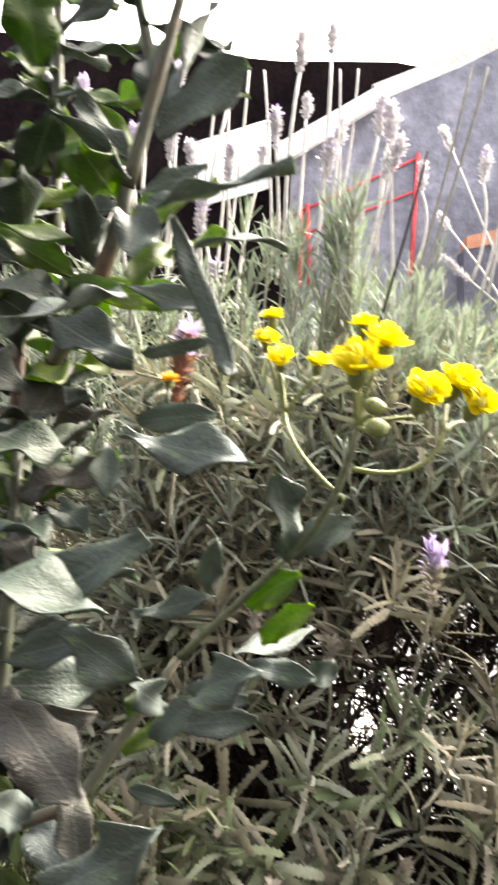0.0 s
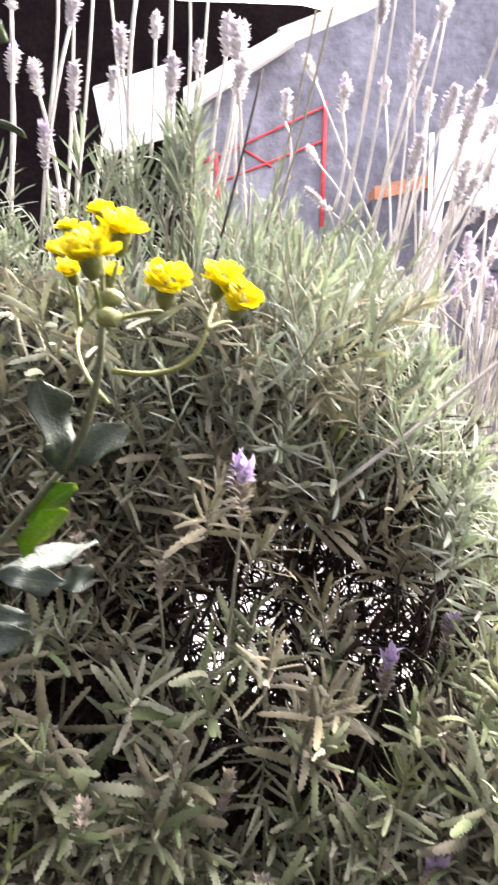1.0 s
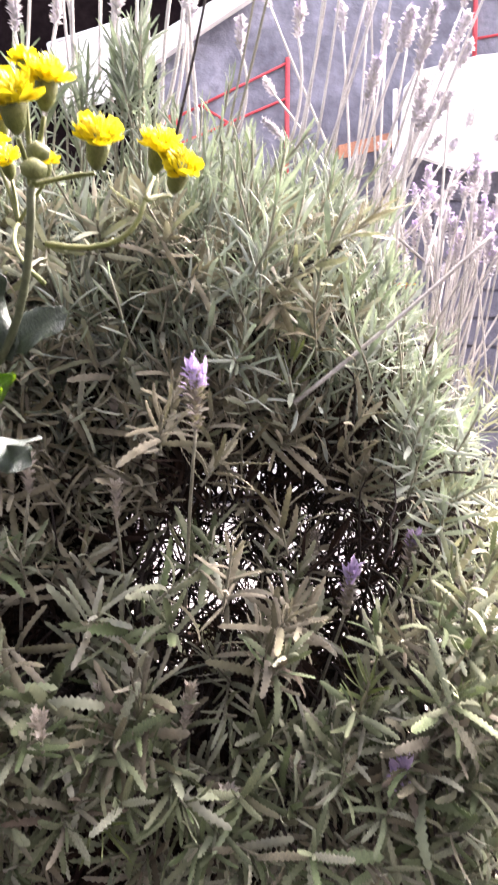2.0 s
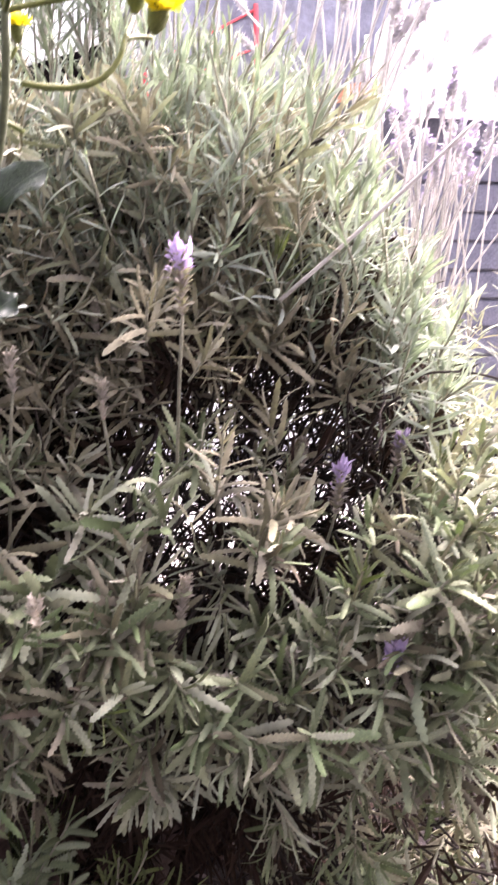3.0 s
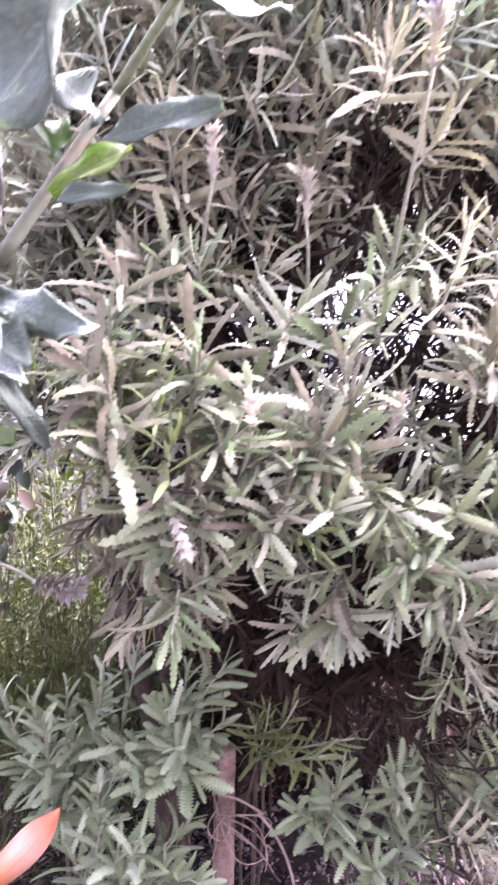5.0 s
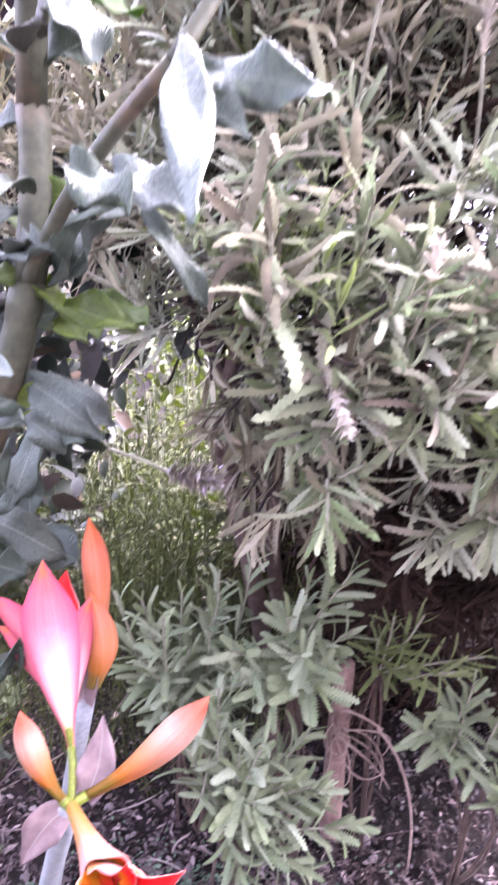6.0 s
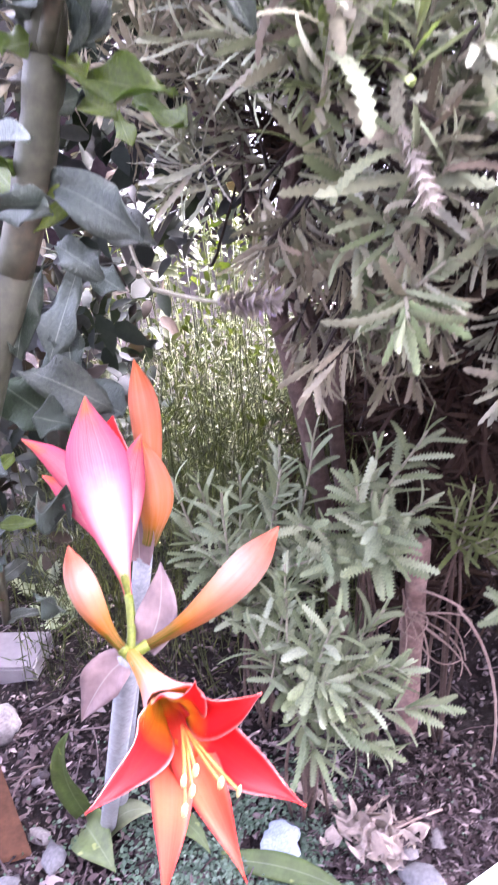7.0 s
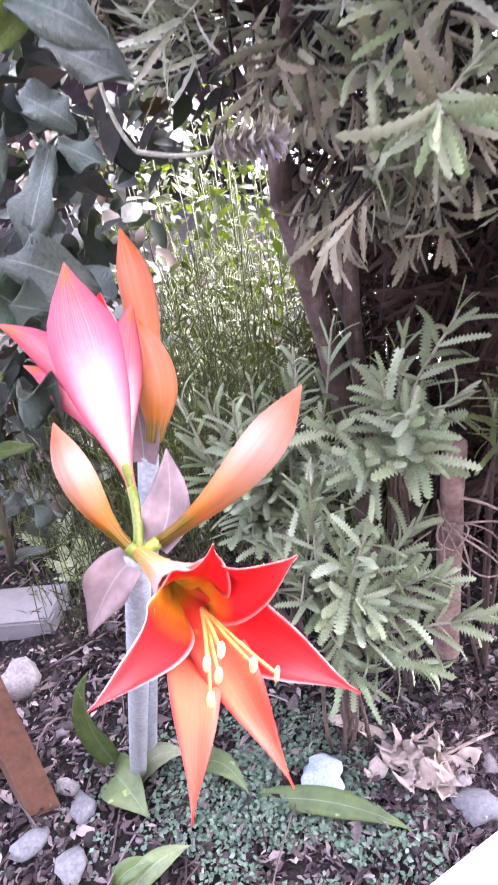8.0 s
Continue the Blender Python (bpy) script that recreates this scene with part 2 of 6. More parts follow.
BUD_ORANGE = graded("orange_bud", [(0.0, (0.07, 0.085, 0.006)), (0.12, (0.12, 0.075, 0.006)), (0.24, (0.3, 0.1, 0.01)), (0.5, (0.35, 0.12, 0.05)), (0.8, (0.36, 0.1, 0.06)), (0.97, (0.34, 0.07, 0.015))], streak=0.6, streak_col=(0.36, 0.15, 0.1), streaks=10.0)
PEDICEL = surface("yellow_green_pedicel", [(0.06, 0.085, 0.006), (0.1, 0.112, 0.012)], 50, 0.5, 0.2)
SCAPE = surface("grey_scape", [(0.151, 0.1635, 0.1761), (0.2139, 0.2264, 0.239)], 30, 0.6, 0.2, coord="Object")
SPATHE = leafy("papery_spathe", [(0.15, 0.095, 0.105), (0.2, 0.15, 0.155)], 0.7, 0.35, glow=(1, 0.85, 0.9), per_object=True, vein=0.25)
ANTHER = surface("cream_anther", [(0.3, 0.27, 0.1), (0.36, 0.33, 0.17)], 200, 0.8, 0.3)
FILAMENT = surface("red_filament", [(0.34, 0.07, 0.01), (0.38, 0.12, 0.02)], 60, 0.5, 0.1)
STRAP = leafy("strap_leaf", [(0.03902, 0.06502, 0.01431), (0.06502, 0.09758, 0.03251), (0.1236, 0.1431, 0.08453)], 0.5, 0.25, per_object=True, vein=0.12, spots=(0.17, 0.2, 0.07), spec=0.4)
CREEPER = leafy("creeping_leaf", [(0.03881, 0.06918, 0.04708), (0.06918, 0.1107, 0.08032), (0.1038, 0.1453, 0.1176)], 0.7, 0.25)
HERB = leafy("herb_leaf", [(0.01535, 0.0233, 0.002423), (0.02798, 0.03884, 0.00436), (0.00977, 0.01554, 0.002423), (0.03775, 0.04659, 0.008745)], 0.6, 0.4)
THREAD = leafy("thread_leaf", [(0.009477, 0.01506, 0.001561), (0.03555, 0.05018, 0.006245), (0.005687, 0.009036, 0.001561), (0.06635, 0.0803, 0.01561), (0.01422, 0.02108, 0.003123)], 0.6, 0.2)
LITTER = leafy("leaf_litter", [(0.008, 0.006, 0.006), (0.022, 0.015, 0.016), (0.055, 0.04, 0.044), (0.012, 0.008, 0.008), (0.12, 0.093, 0.098), (0.02, 0.014, 0.014), (0.23, 0.19, 0.195), (0.01, 0.007, 0.007), (0.075, 0.054, 0.058)], 0.9, 0.08, spec=0.1)
DRY = leafy("dry_leaf", [(0.2453, 0.1949, 0.1732), (0.3175, 0.2669, 0.2453), (0.202, 0.1516, 0.1299)], 0.85, 0.2)
STONE = surface("garden_stone", [(0.1140, 0.1036, 0.1036), (0.1968, 0.1813, 0.1813)], 25, 0.9, 0.7)
PALE_STONE = surface("pale_stone", [(0.0799, 0.0799, 0.0853), (0.1119, 0.1119, 0.1199)], 25, 0.85, 0.5)
BLUE_CHIP = surface("pale_blue_chip", [(0.15, 0.19, 0.235), (0.2, 0.235, 0.27)], 40, 0.5, 0.3)
STAKE = surface("brown_wood", [(0.04718, 0.01887, 0.01039), (0.08967, 0.04009, 0.02359)], 18, 0.7, 0.5, 120)
SLAB = surface("grey_slab", [(0.0992, 0.09176, 0.0992), (0.1339, 0.1265, 0.1339)], 9, 0.85, 0.2, 60, 0.002, grain=0.8)
ROOTY = surface("pale_roots", [(0.1924, 0.1332, 0.1147), (0.2812, 0.2146, 0.1924)], 60, 0.9, 0.4)
WHITE = surface("white_paint", [(0.76, 0.76, 0.74), (0.82, 0.82, 0.81)], 1.2, 0.7, 0.15, 5, grain=0.9)
# near-black base colour stands in for the shade on the building
DARKWALL = surface("near_black", [(0.006, 0.004, 0.005), (0.014, 0.01, 0.01)], 3, 0.95, 0.4, spec=0.0)
GREYWALL = surface("grey_render", [(0.1226, 0.1226, 0.1498), (0.1770, 0.1770, 0.2110), (0.2723, 0.2723, 0.3200)], 2.5, 0.6, 0.8, 9, 0.03)
SKY_BLOCK = surface("sky_block", [(0.078, 0.0792, 0.087), (0.108, 0.1092, 0.117)], 1.5, 0.9, 0.3, 30)
REDPAINT = surface("red_paint", [(0.5, 0.05, 0.06), (0.62, 0.09, 0.1)], 10, 0.5, 0.2)
TERRACOTTA = surface("terracotta", [(0.4, 0.17, 0.1), (0.52, 0.26, 0.16)], 10, 0.8, 0.4)
CREAM = surface("cream_tiles", [(0.6, 0.5, 0.42), (0.75, 0.68, 0.6)], 7, 0.8, 0.5)
SLATE = surface("slate_boards", [(0.074, 0.074, 0.0962), (0.1184, 0.1184, 0.148)], 6, 0.7, 0.4)


# ---- builders ----
rng = np.random.default_rng(7)


def link(name, me, mat, parent=None, label="", m=None):
    ob = new(name, me)
    if mat and not me.materials:
        me.materials.append(mat)
    if m is not None:
        ob.matrix_basis = m
    if parent is not None:
        ob.parent = parent
    if label:
        ob["label"] = label
    return ob


def mesh_of(name, verts, faces, mat=None, smooth=True, uv=None, slots=None):
    me = bpy.data.meshes.new(name)
    me.from_pydata([tuple(v) for v in verts], [], [tuple(f) for f in faces])
    if mat:
        for k in mat if isinstance(mat, (list, tuple)) else [mat]:
            me.materials.append(k)
    if smooth:
        me.polygons.foreach_set("use_smooth", [True] * len(me.polygons))
    if slots is not None:
        me.polygons.foreach_set("material_index", slots)
    if uv is not None:
        lay = me.uv_layers.new(name="UVMap")
        idx = np.empty(len(me.loops), int)
        me.loops.foreach_get("vertex_index", idx)
        lay.data.foreach_set("uv", np.asarray(uv, float)[idx].ravel())
    me.update()
    return me


def quick_mesh(name, verts, tris, mat, smooth=True):
    """A large triangle or quad mesh straight from arrays."""
    k = tris.shape[1]
    me = bpy.data.meshes.new(name)
    me.vertices.add(len(verts))
    me.vertices.foreach_set("co", verts.astype(np.float32).ravel())
    me.loops.add(tris.size)
    me.loops.foreach_set("vertex_index", tris.astype(np.int32).ravel())
    me.polygons.add(len(tris))
    me.polygons.foreach_set("loop_start", np.arange(0, tris.size, k, dtype=np.int32))
    if smooth:
        me.polygons.foreach_set("use_smooth", np.ones(len(tris), bool))
    me.materials.append(mat)
    me.update(calc_edges=True)
    me.validate()
    return me


def scatter(template, mats, offs):
    """Copies of one small mesh (verts, quads) under many 3x3 matrices and offsets."""
    v, f = template
    V = np.einsum("nij,kj->nki", mats, v) + offs[:, None]
    Q = f[None] + (np.arange(len(mats)) * len(v))[:, None, None]
    return V.reshape(-1, 3), Q.reshape(-1, f.shape[1])


def thing(name, label, category, at=(0, 0, 0), group="", kind=""):
    ob = new(name)
    ob.empty_display_size = 0.05
    ob.location = at
    return tagged(ob, label, category, group, kind)


def blade(n, width, curl=0.0, cup=0.15, teeth=0, wave=0.0, tip=0.85, start=0.15, twist=0.0, phase=0.0, blunt=False, end=0.03):
    """A leaf of length 1 along +Y with its face towards +Z: verts, quads, uv. width: half width by u is profiled here."""
    verts, uv = [], []
    for i in range(n + 1):
        u = i / n
        w = width * (math.sin(math.pi * min(1, max(0, (u + start) / (1 + start))) ** tip) ** 0.8 if 0 < u < 1 else (0.25 if u == 0 else end))
        if blunt and 0 < u < 1:
            w = width * math.sin(math.pi * u ** 0.9) ** 0.28
        if teeth:
            w *= 1.0 if i % 2 else 0.66
        a = curl * u
        y = math.sin(a) / curl if abs(curl) > 1e-3 else u
        z = (math.cos(a) - 1) / curl if abs(curl) > 1e-3 else 0.0
        for j, s in enumerate((-1, -0.5, 0, 0.5, 1) if not teeth else (-1, 0, 1)):
            h = cup * abs(s) * w + wave * width * math.sin(u * 9 + phase + s * 2) * abs(s)
            tw = twist * u
            x, hh = s * w * math.cos(tw) - h * math.sin(tw), s * w * math.sin(tw) + h * math.cos(tw)
            verts.append((x, y + hh * math.sin(a) * 0.3, z + hh))
            uv.append((u, (s + 1) / 2))
    k = 3 if teeth else 5
    faces = [(i * k + j, i * k + j + 1, (i + 1) * k + j + 1, (i + 1) * k + j) for i in range(n) for j in range(k - 1)]
    return np.array(verts), np.array(faces), np.array(uv)


def frame_of(d, up):
    """Matrix columns: side, direction, face."""
    d = Vector(d).normalized()
    side = d.cross(Vector(up))
    if side.length < 1e-4:
        side = d.cross(Vector((1, 0, 0.3)))
    side.normalize()
    face = side.cross(d)
    return Matrix((side, d, face)).transposed()


def tube(path, radii, sides=6, flat=1.0):
    """Round stem along points: verts, quads."""
    verts, faces = [], []
    side = None
    n = len(path)
    for i, p in enumerate(path):
        p = Vector(p)
        d = (Vector(path[min(n - 1, i + 1)]) - Vector(path[max(0, i - 1)])).normalized()
        if side is None:
            side = d.cross(Vector((0.15, 1, 0.1)))
            if side.length < 1e-2:
                side = d.cross(Vector((1, 0, 0.2)))
        side = side - d * side.dot(d)
        side.normalize()
        other = side.cross(d)
        r = radii[i] if isinstance(radii, (list, tuple)) else radii
        for k in range(sides):
            a = 2 * math.pi * k / sides
            verts.append(p + side * (math.cos(a) * r) + other * (math.sin(a) * r * flat))
    for i in range(n - 1):
        for k in range(sides):
            faces.append((i * sides + k, i * sides + (k + 1) % sides, (i + 1) * sides + (k + 1) % sides, (i + 1) * sides + k))
    faces.append(tuple(range(sides))[::-1])
    faces.append(tuple((n - 1) * sides + k for k in range(sides)))
    return [tuple(v) for v in verts], faces


def curve_pts(a, b, bend=(0, 0, 0), n=8):
    a, b, c = Vector(a), Vector(b), Vector(bend)
    return [a.lerp(b, i / n) + c * (4 * (i / n) * (1 - i / n)) for i in range(n + 1)]


def joined(pieces):
    V, Fs = [], []
    for v, f in pieces:
        o = len(V)
        V += [tuple(p) for p in v]
        Fs += [tuple(i + o for i in q) for q in f]
    return V, Fs


def stem(name, a, b, r0, r1, mat, parent, bend=(0, 0, 0), n=8, sides=7, label="", flat=1.0, knots=0.0):
    path = curve_pts(a, b, bend, n)
    rad = [r0 + (r1 - r0) * i / n + (knots * r0 * rng.uniform(-1, 1)) for i in range(n + 1)]
    v, f = tube(path, rad, sides, flat)
    return link(name, mesh_of(name, v, f, mat), None, parent, label)


def box(name, lo, hi, mat, parent=None, label="", bevel=0.004):
    bm = bmesh.new()
    bmesh.ops.create_cube(bm, size=1)
    for v in bm.verts:
        v.co = Vector([lo[k] + (hi[k] - lo[k]) * (v.co[k] + 0.5) for k in range(3)])
    if bevel:
        bmesh.ops.bevel(bm, geom=bm.edges[:], offset=bevel, segments=2, affect="EDGES")
    me = bpy.data.meshes.new(name)
    bm.to_mesh(me)
    bm.free()
    return link(name, me, mat, parent, label)


def rock(name, at, size, mat, seed, parent=None, rough=0.42, subdiv=2, tilt=0):
    bm = bmesh.new()
    bmesh.ops.create_icosphere(bm, subdivisions=subdiv, radius=1)
    for v in bm.verts:
        k = noise.noise(v.co * 1.3 + Vector((seed * 3.1, seed, 0))) + 0.4 * noise.noise(v.co * 3 + Vector((seed, 5, 2)))
        v.co *= 1 + rough * k
        v.co = Vector((v.co.x * size[0], v.co.y * size[1], v.co.z * size[2]))
    me = bpy.data.meshes.new(name)
    bm.to_mesh(me)
    bm.free()
    me.polygons.foreach_set("use_smooth", [True] * len(me.polygons))
    return link(name, me, mat, parent, "", pose(*at, 0, tilt, seed * 57))


# ---- ground ----
GROUND = -0.19


def height(x, y):
    return GROUND + 0.012 * noise.noise(Vector((x * 6, y * 6, 0))) + 0.007 * noise.noise(Vector((x * 21, y * 21, 3))) + 0.003 * noise.noise(Vector((x * 70, y * 70, 9)))


def build_ground():
    xs = np.concatenate([-np.geomspace(2500, 1.2, 16), np.linspace(-1.1, 1.1, 150), np.geomspace(1.2, 2500, 16)])
    ys = np.concatenate([-np.geomspace(2500, 0.4, 16), np.linspace(-0.3, 1.75, 150), np.geomspace(1.8, 2500, 20)])
    verts = []
    for y in ys:
        for x in xs:
            near = abs(x) <= 1.1 and -0.3 <= y <= 1.75
            verts.append((x, y, height(x, y) if near else GROUND))
    nx = len(xs)
    quads = np.array([(j * nx + i, j * nx + i + 1, (j + 1) * nx + i + 1, (j + 1) * nx + i) for j in range(len(ys) - 1) for i in range(nx - 1)])
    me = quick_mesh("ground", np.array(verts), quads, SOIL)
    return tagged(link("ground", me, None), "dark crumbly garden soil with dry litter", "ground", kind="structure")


build_ground()
paving = box("pavement", (-0.12, 1.95, -0.4), (30, 5.85, -0.14), PAVING, bevel=0.01)
tagged(paving, "pale sunlit paving behind the flower bed", "pavement", kind="structure")


# ---- bright haze in the distance ----
HAZE, hz_n, hz_l, hz_p = material("white_haze")
hz_p.inputs["Base Color"].default_value = (0.8, 0.8, 0.8, 1)
hz_p.inputs["Emission Color"].default_value = (1.0, 0.98, 0.95, 1)
hz_p.inputs["Emission Strength"].default_value = 0.8
haze = box("backdrop", (-160, 110, -1), (160, 111, 95), HAZE, bevel=0)
tagged(haze, "bright white hazy sky in the distance", "sky", kind="structure")


# ---- backdrop buildings across the yard ----
def prism(name, outline, y, depth, mat, parent=None, label=""):
    """A plate of that outline (x, z) standing at y, with thickness away from the viewer."""
    n = len(outline)
    v = [(p[0], y, p[-1]) for p in outline] + [(p[0], y + depth, p[-1]) for p in outline]
    f = [tuple(range(n)), tuple(range(2 * n - 1, n - 1, -1))]
    f += [(k, k + n, (k + 1) % n + n, (k + 1) % n) for k in range(n)]
    me = mesh_of(name, v, f, mat, smooth=False)
    bm = bmesh.new()
    bm.from_mesh(me)
    bmesh.ops.recalc_face_normals(bm, faces=bm.faces[:])
    bm.to_mesh(me)
    bm.free()
    return link(name, me, None, parent, label)


def build_yard():
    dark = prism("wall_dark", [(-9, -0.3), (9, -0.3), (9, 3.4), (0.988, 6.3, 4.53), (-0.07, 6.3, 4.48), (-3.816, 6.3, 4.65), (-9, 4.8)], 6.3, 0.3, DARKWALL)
    tagged(dark, "building wall coloured near black for its shade across the yard", "wall", kind="structure")
    grey = prism("wall_grey", [(0.111, 6.1, 3.558), (0.929, 6.1, 4.123), (1.542, 6.1, 4.420), (3.2, 5.38), (9, 5.78), (9, -0.3), (0.209, 6.1, -0.3)], 6.1, 0.15, GREYWALL)
    tagged(grey, "grey wavy rendered wall across the yard", "wall", kind="structure")
    eave = prism("trim_roof_edge", [(0.775, 6.15, 4.242), (1.578, 6.15, 4.606), (3.2, 5.63), (3.2, 5.38), (1.554, 6.15, 4.445), (0.973, 6.15, 4.109)], 6.15, 0.3, CREAM)
    tagged(eave, "weathered cream roof edge along the grey wall", "roof edge", kind="structure")
    panel = thing("white_screen", "white sunlit screen fixed to the dark wall", "screen")
    a, b, c, d = (-0.734, 5.9, 3.532), (-0.089, 5.9, 3.772), (-0.058, 5.9, 3.210), (-0.615, 5.9, 3.027)
    prism("sheet", [a, b, c, d], 5.9, 0.03, WHITE, panel)
    for p, q in ((a, b), (b, c), (c, d), (d, a)):
        stem("frame_bar", p, q, 0.013, 0.013, WHITE, panel, n=2)
    band = prism("white_beam", [(-0.016, 5.95, 3.606), (0.937, 5.95, 4.227), (0.908, 5.95, 4.054), (0.111, 5.95, 3.495), (-0.002, 5.95, 3.401)], 5.95, 0.1, WHITE)
    tagged(band, "white painted sloping beam above the grey wall", "beam")
    post = prism("dark_post", [(-0.084, 5.85, 3.789), (-0.045, 5.85, 3.775), (0.016, 5.85, 2.423), (-0.033, 5.85, 2.421)], 5.85, 0.06, DARKWALL)
    tagged(post, "thin dark upright post before the wall", "post")
    # red tubular railing
    for tops, rails in (
        ((((1.208, 6.085, 3.641), (1.224, 6.085, 2.582)), ((0.22, 6.085, 3.115), (0.257, 6.085, 2.422)), ((0.274, 6.085, 3.146), (0.346, 6.085, 2.428))),
         (((0.124, 6.085, 3.025), (1.211, 6.085, 3.605)), ((0.148, 6.085, 2.823), (1.22, 6.085, 3.321)), ((0.495, 6.085, 3.203), (0.763, 6.085, 3.060)))),
        ((((2.84, 6.085, 4.475), (2.867, 6.085, 3.633)), ((3.377, 6.085, 4.646), (3.411, 6.085, 3.754))),
         (((2.757, 6.085, 4.228), (3.419, 6.085, 4.383)), ((2.784, 6.085, 3.897), (3.441, 6.085, 4.050)))),
    ):
        rail = thing("red_railing", "red painted tubular metal railing in front of the grey wall", "railing", group="red railings")
        for a, b in tops:
            stem("post", b, a, 0.021, 0.021, REDPAINT, rail, n=2)
        for a, b in rails:
            stem("rail", a, b, 0.011, 0.011, REDPAINT, rail, n=2)
    beam = prism("terracotta_coping", [(1.58, 5.7, 2.84), (2.13, 5.7, 3.0), (2.135, 5.7, 2.885), (1.585, 5.7, 2.735)], 5.7, 0.2, TERRACOTTA)
    tagged(beam, "terracotta coping on a low slate-grey wall", "coping")
    low = prism("wall_low", [(1.57, 5.72, 2.740), (2.582, 5.72, 2.973), (9, 3.08), (9, -0.3), (1.792, 5.72, -0.3)], 5.72, 0.2, SLATE)
    tagged(low, "low slate-grey boarded wall in the yard", "wall", kind="structure")
    for k in range(10):
        b = box("board", (2.4, 5.685, 0.3 + 0.24 * k), (5.5, 5.715, 0.3 + 0.24 * k + 0.215), SLATE, low, bevel=0.008)
    # guessed white wall, added so that the gaps in the shrub look bright
    pale = box("wall_pale", (-0.6, 5.55, 0.000), (2.33, 5.66, 1.220), WHITE, bevel=0.01)
    tagged(pale, "low white wall added behind the shrub to brighten its gaps", "wall", kind="structure")
    # unseen wall behind the camera, added to keep low sky light off the bed
    rear = box("wall_sky_block", (-6, -2.0, -0.3), (7, -1.8, 4.2), SKY_BLOCK, bevel=0.01)
    tagged(rear, "unseen plain wall added to block low sky light", "wall", kind="structure")
    sheet = thing("white_sheet", "white sunlit sheet draped over a frame", "sheet")
    prism("cloth", [(2.02, 5.4, 3.215), (2.11, 5.4, 3.33), (2.591, 5.4, 3.478), (3.205, 5.4, 3.575), (3.273, 5.4, 2.633), (2.419, 5.4, 2.638), (2.151, 5.4, 2.708), (2.066, 5.4, 2.676), (2.011, 5.4, 1.959), (1.915, 5.4, 1.956), (2.0, 5.4, 2.9)], 5.4, 0.06, WHITE, sheet)
    for a, b in (((1.948, 5.44, 3.196), (2.065, 5.44, 0.039)), ((3.192, 5.44, 3.468), (3.451, 5.44, 0.035))):
        stem("leg", (b[0], b[1], -0.15), a, 0.02, 0.02, WHITE, sheet, n=2)


build_yard()


# ---- lavender ----
def slim(v, f, uv=None):
    """The same blade with three columns in place of five."""
    rows = len(v) // 5
    keep = [i for i in range(len(v)) if i % 5 in (0, 2, 4)]
    return v[keep], np.array([(i * 3 + j, i * 3 + j + 1, (i + 1) * 3 + j + 1, (i + 1) * 3 + j) for i in range(rows - 1) for j in range(2)])


def toothed(n, width, curl, cup, ridge=0.012, deep=1.0):
    """Blunt leaf with scalloped margins and cross ridges."""
    v, f, _ = blade(n, width, curl, cup, teeth=1, blunt=True)
    for i in range(1, n):
        v[i * 3:i * 3 + 3, 2] += ridge if i % 2 else -ridge
        if i % 2 == 0:
            for j in (0, 2):
                v[i * 3 + j] = v[i * 3 + 1] + (v[i * 3 + j] - v[i * 3 + 1]) * deep
    return v, f


LEAF_T = [toothed(17, 0.082, c, -0.35) for c in (0.2, 0.55, 0.9, -0.3)]
LEAF_F = [toothed(7, 0.078, c, -0.35) for c in (0.2, 0.6, -0.3)]
LEAF_W = [toothed(21, 0.1, c, -0.3, 0.012, 0.85) for c in (0.2, 0.6, 1.1, 1.6, -0.4)]
LEAF_Y = [toothed(27, 0.145, c, -0.25, 0.016, 0.6) for c in (0.2, 0.5, 0.9)]
LEAF_S = [slim(*blade(5, 0.052, c, -0.35, blunt=True)) for c in (0.3, 0.8, -0.2)]
LEAF_O = [slim(*blade(3, 0.058, c, -0.35, blunt=True)) for c in (0.3, -0.2)]


def shoot(base, d, length, pairs, leaf, droop=0.0, spread=1.0, up=0.3):
    """Leaf matrices and offsets of one leafy shoot, and its stem's points."""
    d = Vector(d).normalized()
    base = Vector(base)
    pts, leaves = [], []
    p = base.copy()
    cur = d.copy()
    n = pairs + 2
    turn = rng.uniform(0, 6.28)
    for i in range(n + 1):
        pts.append(p.copy())
        u = i / n
        if i >= 1:
            k = frame_of(cur, (0.2, 0.4, 1) if abs(cur.z) < 0.95 else (1, 0, 0))
            for s in (0, math.pi):
                a = turn + s + rng.normal(0, 0.25)
                radial = k.col[0] * math.cos(a) + k.col[2] * math.sin(a)
                th = radians(66 - 46 * u + rng.normal(0, 10)) * spread
                ld = cur * math.cos(th) + radial * math.sin(th) + Vector((0, 0, -droop))
                face = cur + Vector(rng.normal(0, 0.25, 3))
                M = np.array(frame_of(ld, face))
                size = leaf * (0.55 + 0.65 * math.sin(math.pi * min(1, 0.25 + 0.62 * u))) * rng.uniform(0.75, 1.15)
                if i == n:
                    size *= 0.55
                leaves.append((M * size * np.array([rng.uniform(0.62, 1.1), 1, 1]), np.array(p)))
            turn += math.pi / 2
        cur = (cur + Vector((0, 0, up)) / n + Vector(rng.normal(0, 0.05, 3))).normalized()
        p = p + cur * (length / n)
    return leaves, pts


def leaf_objects(items, meshes, parent):
    for M, o in items:
        T = Matrix(M.tolist()).to_4x4()
        T.translation = Vector(o)
        link("leaf", meshes[int(rng.integers(len(meshes)))], None, parent, m=T)


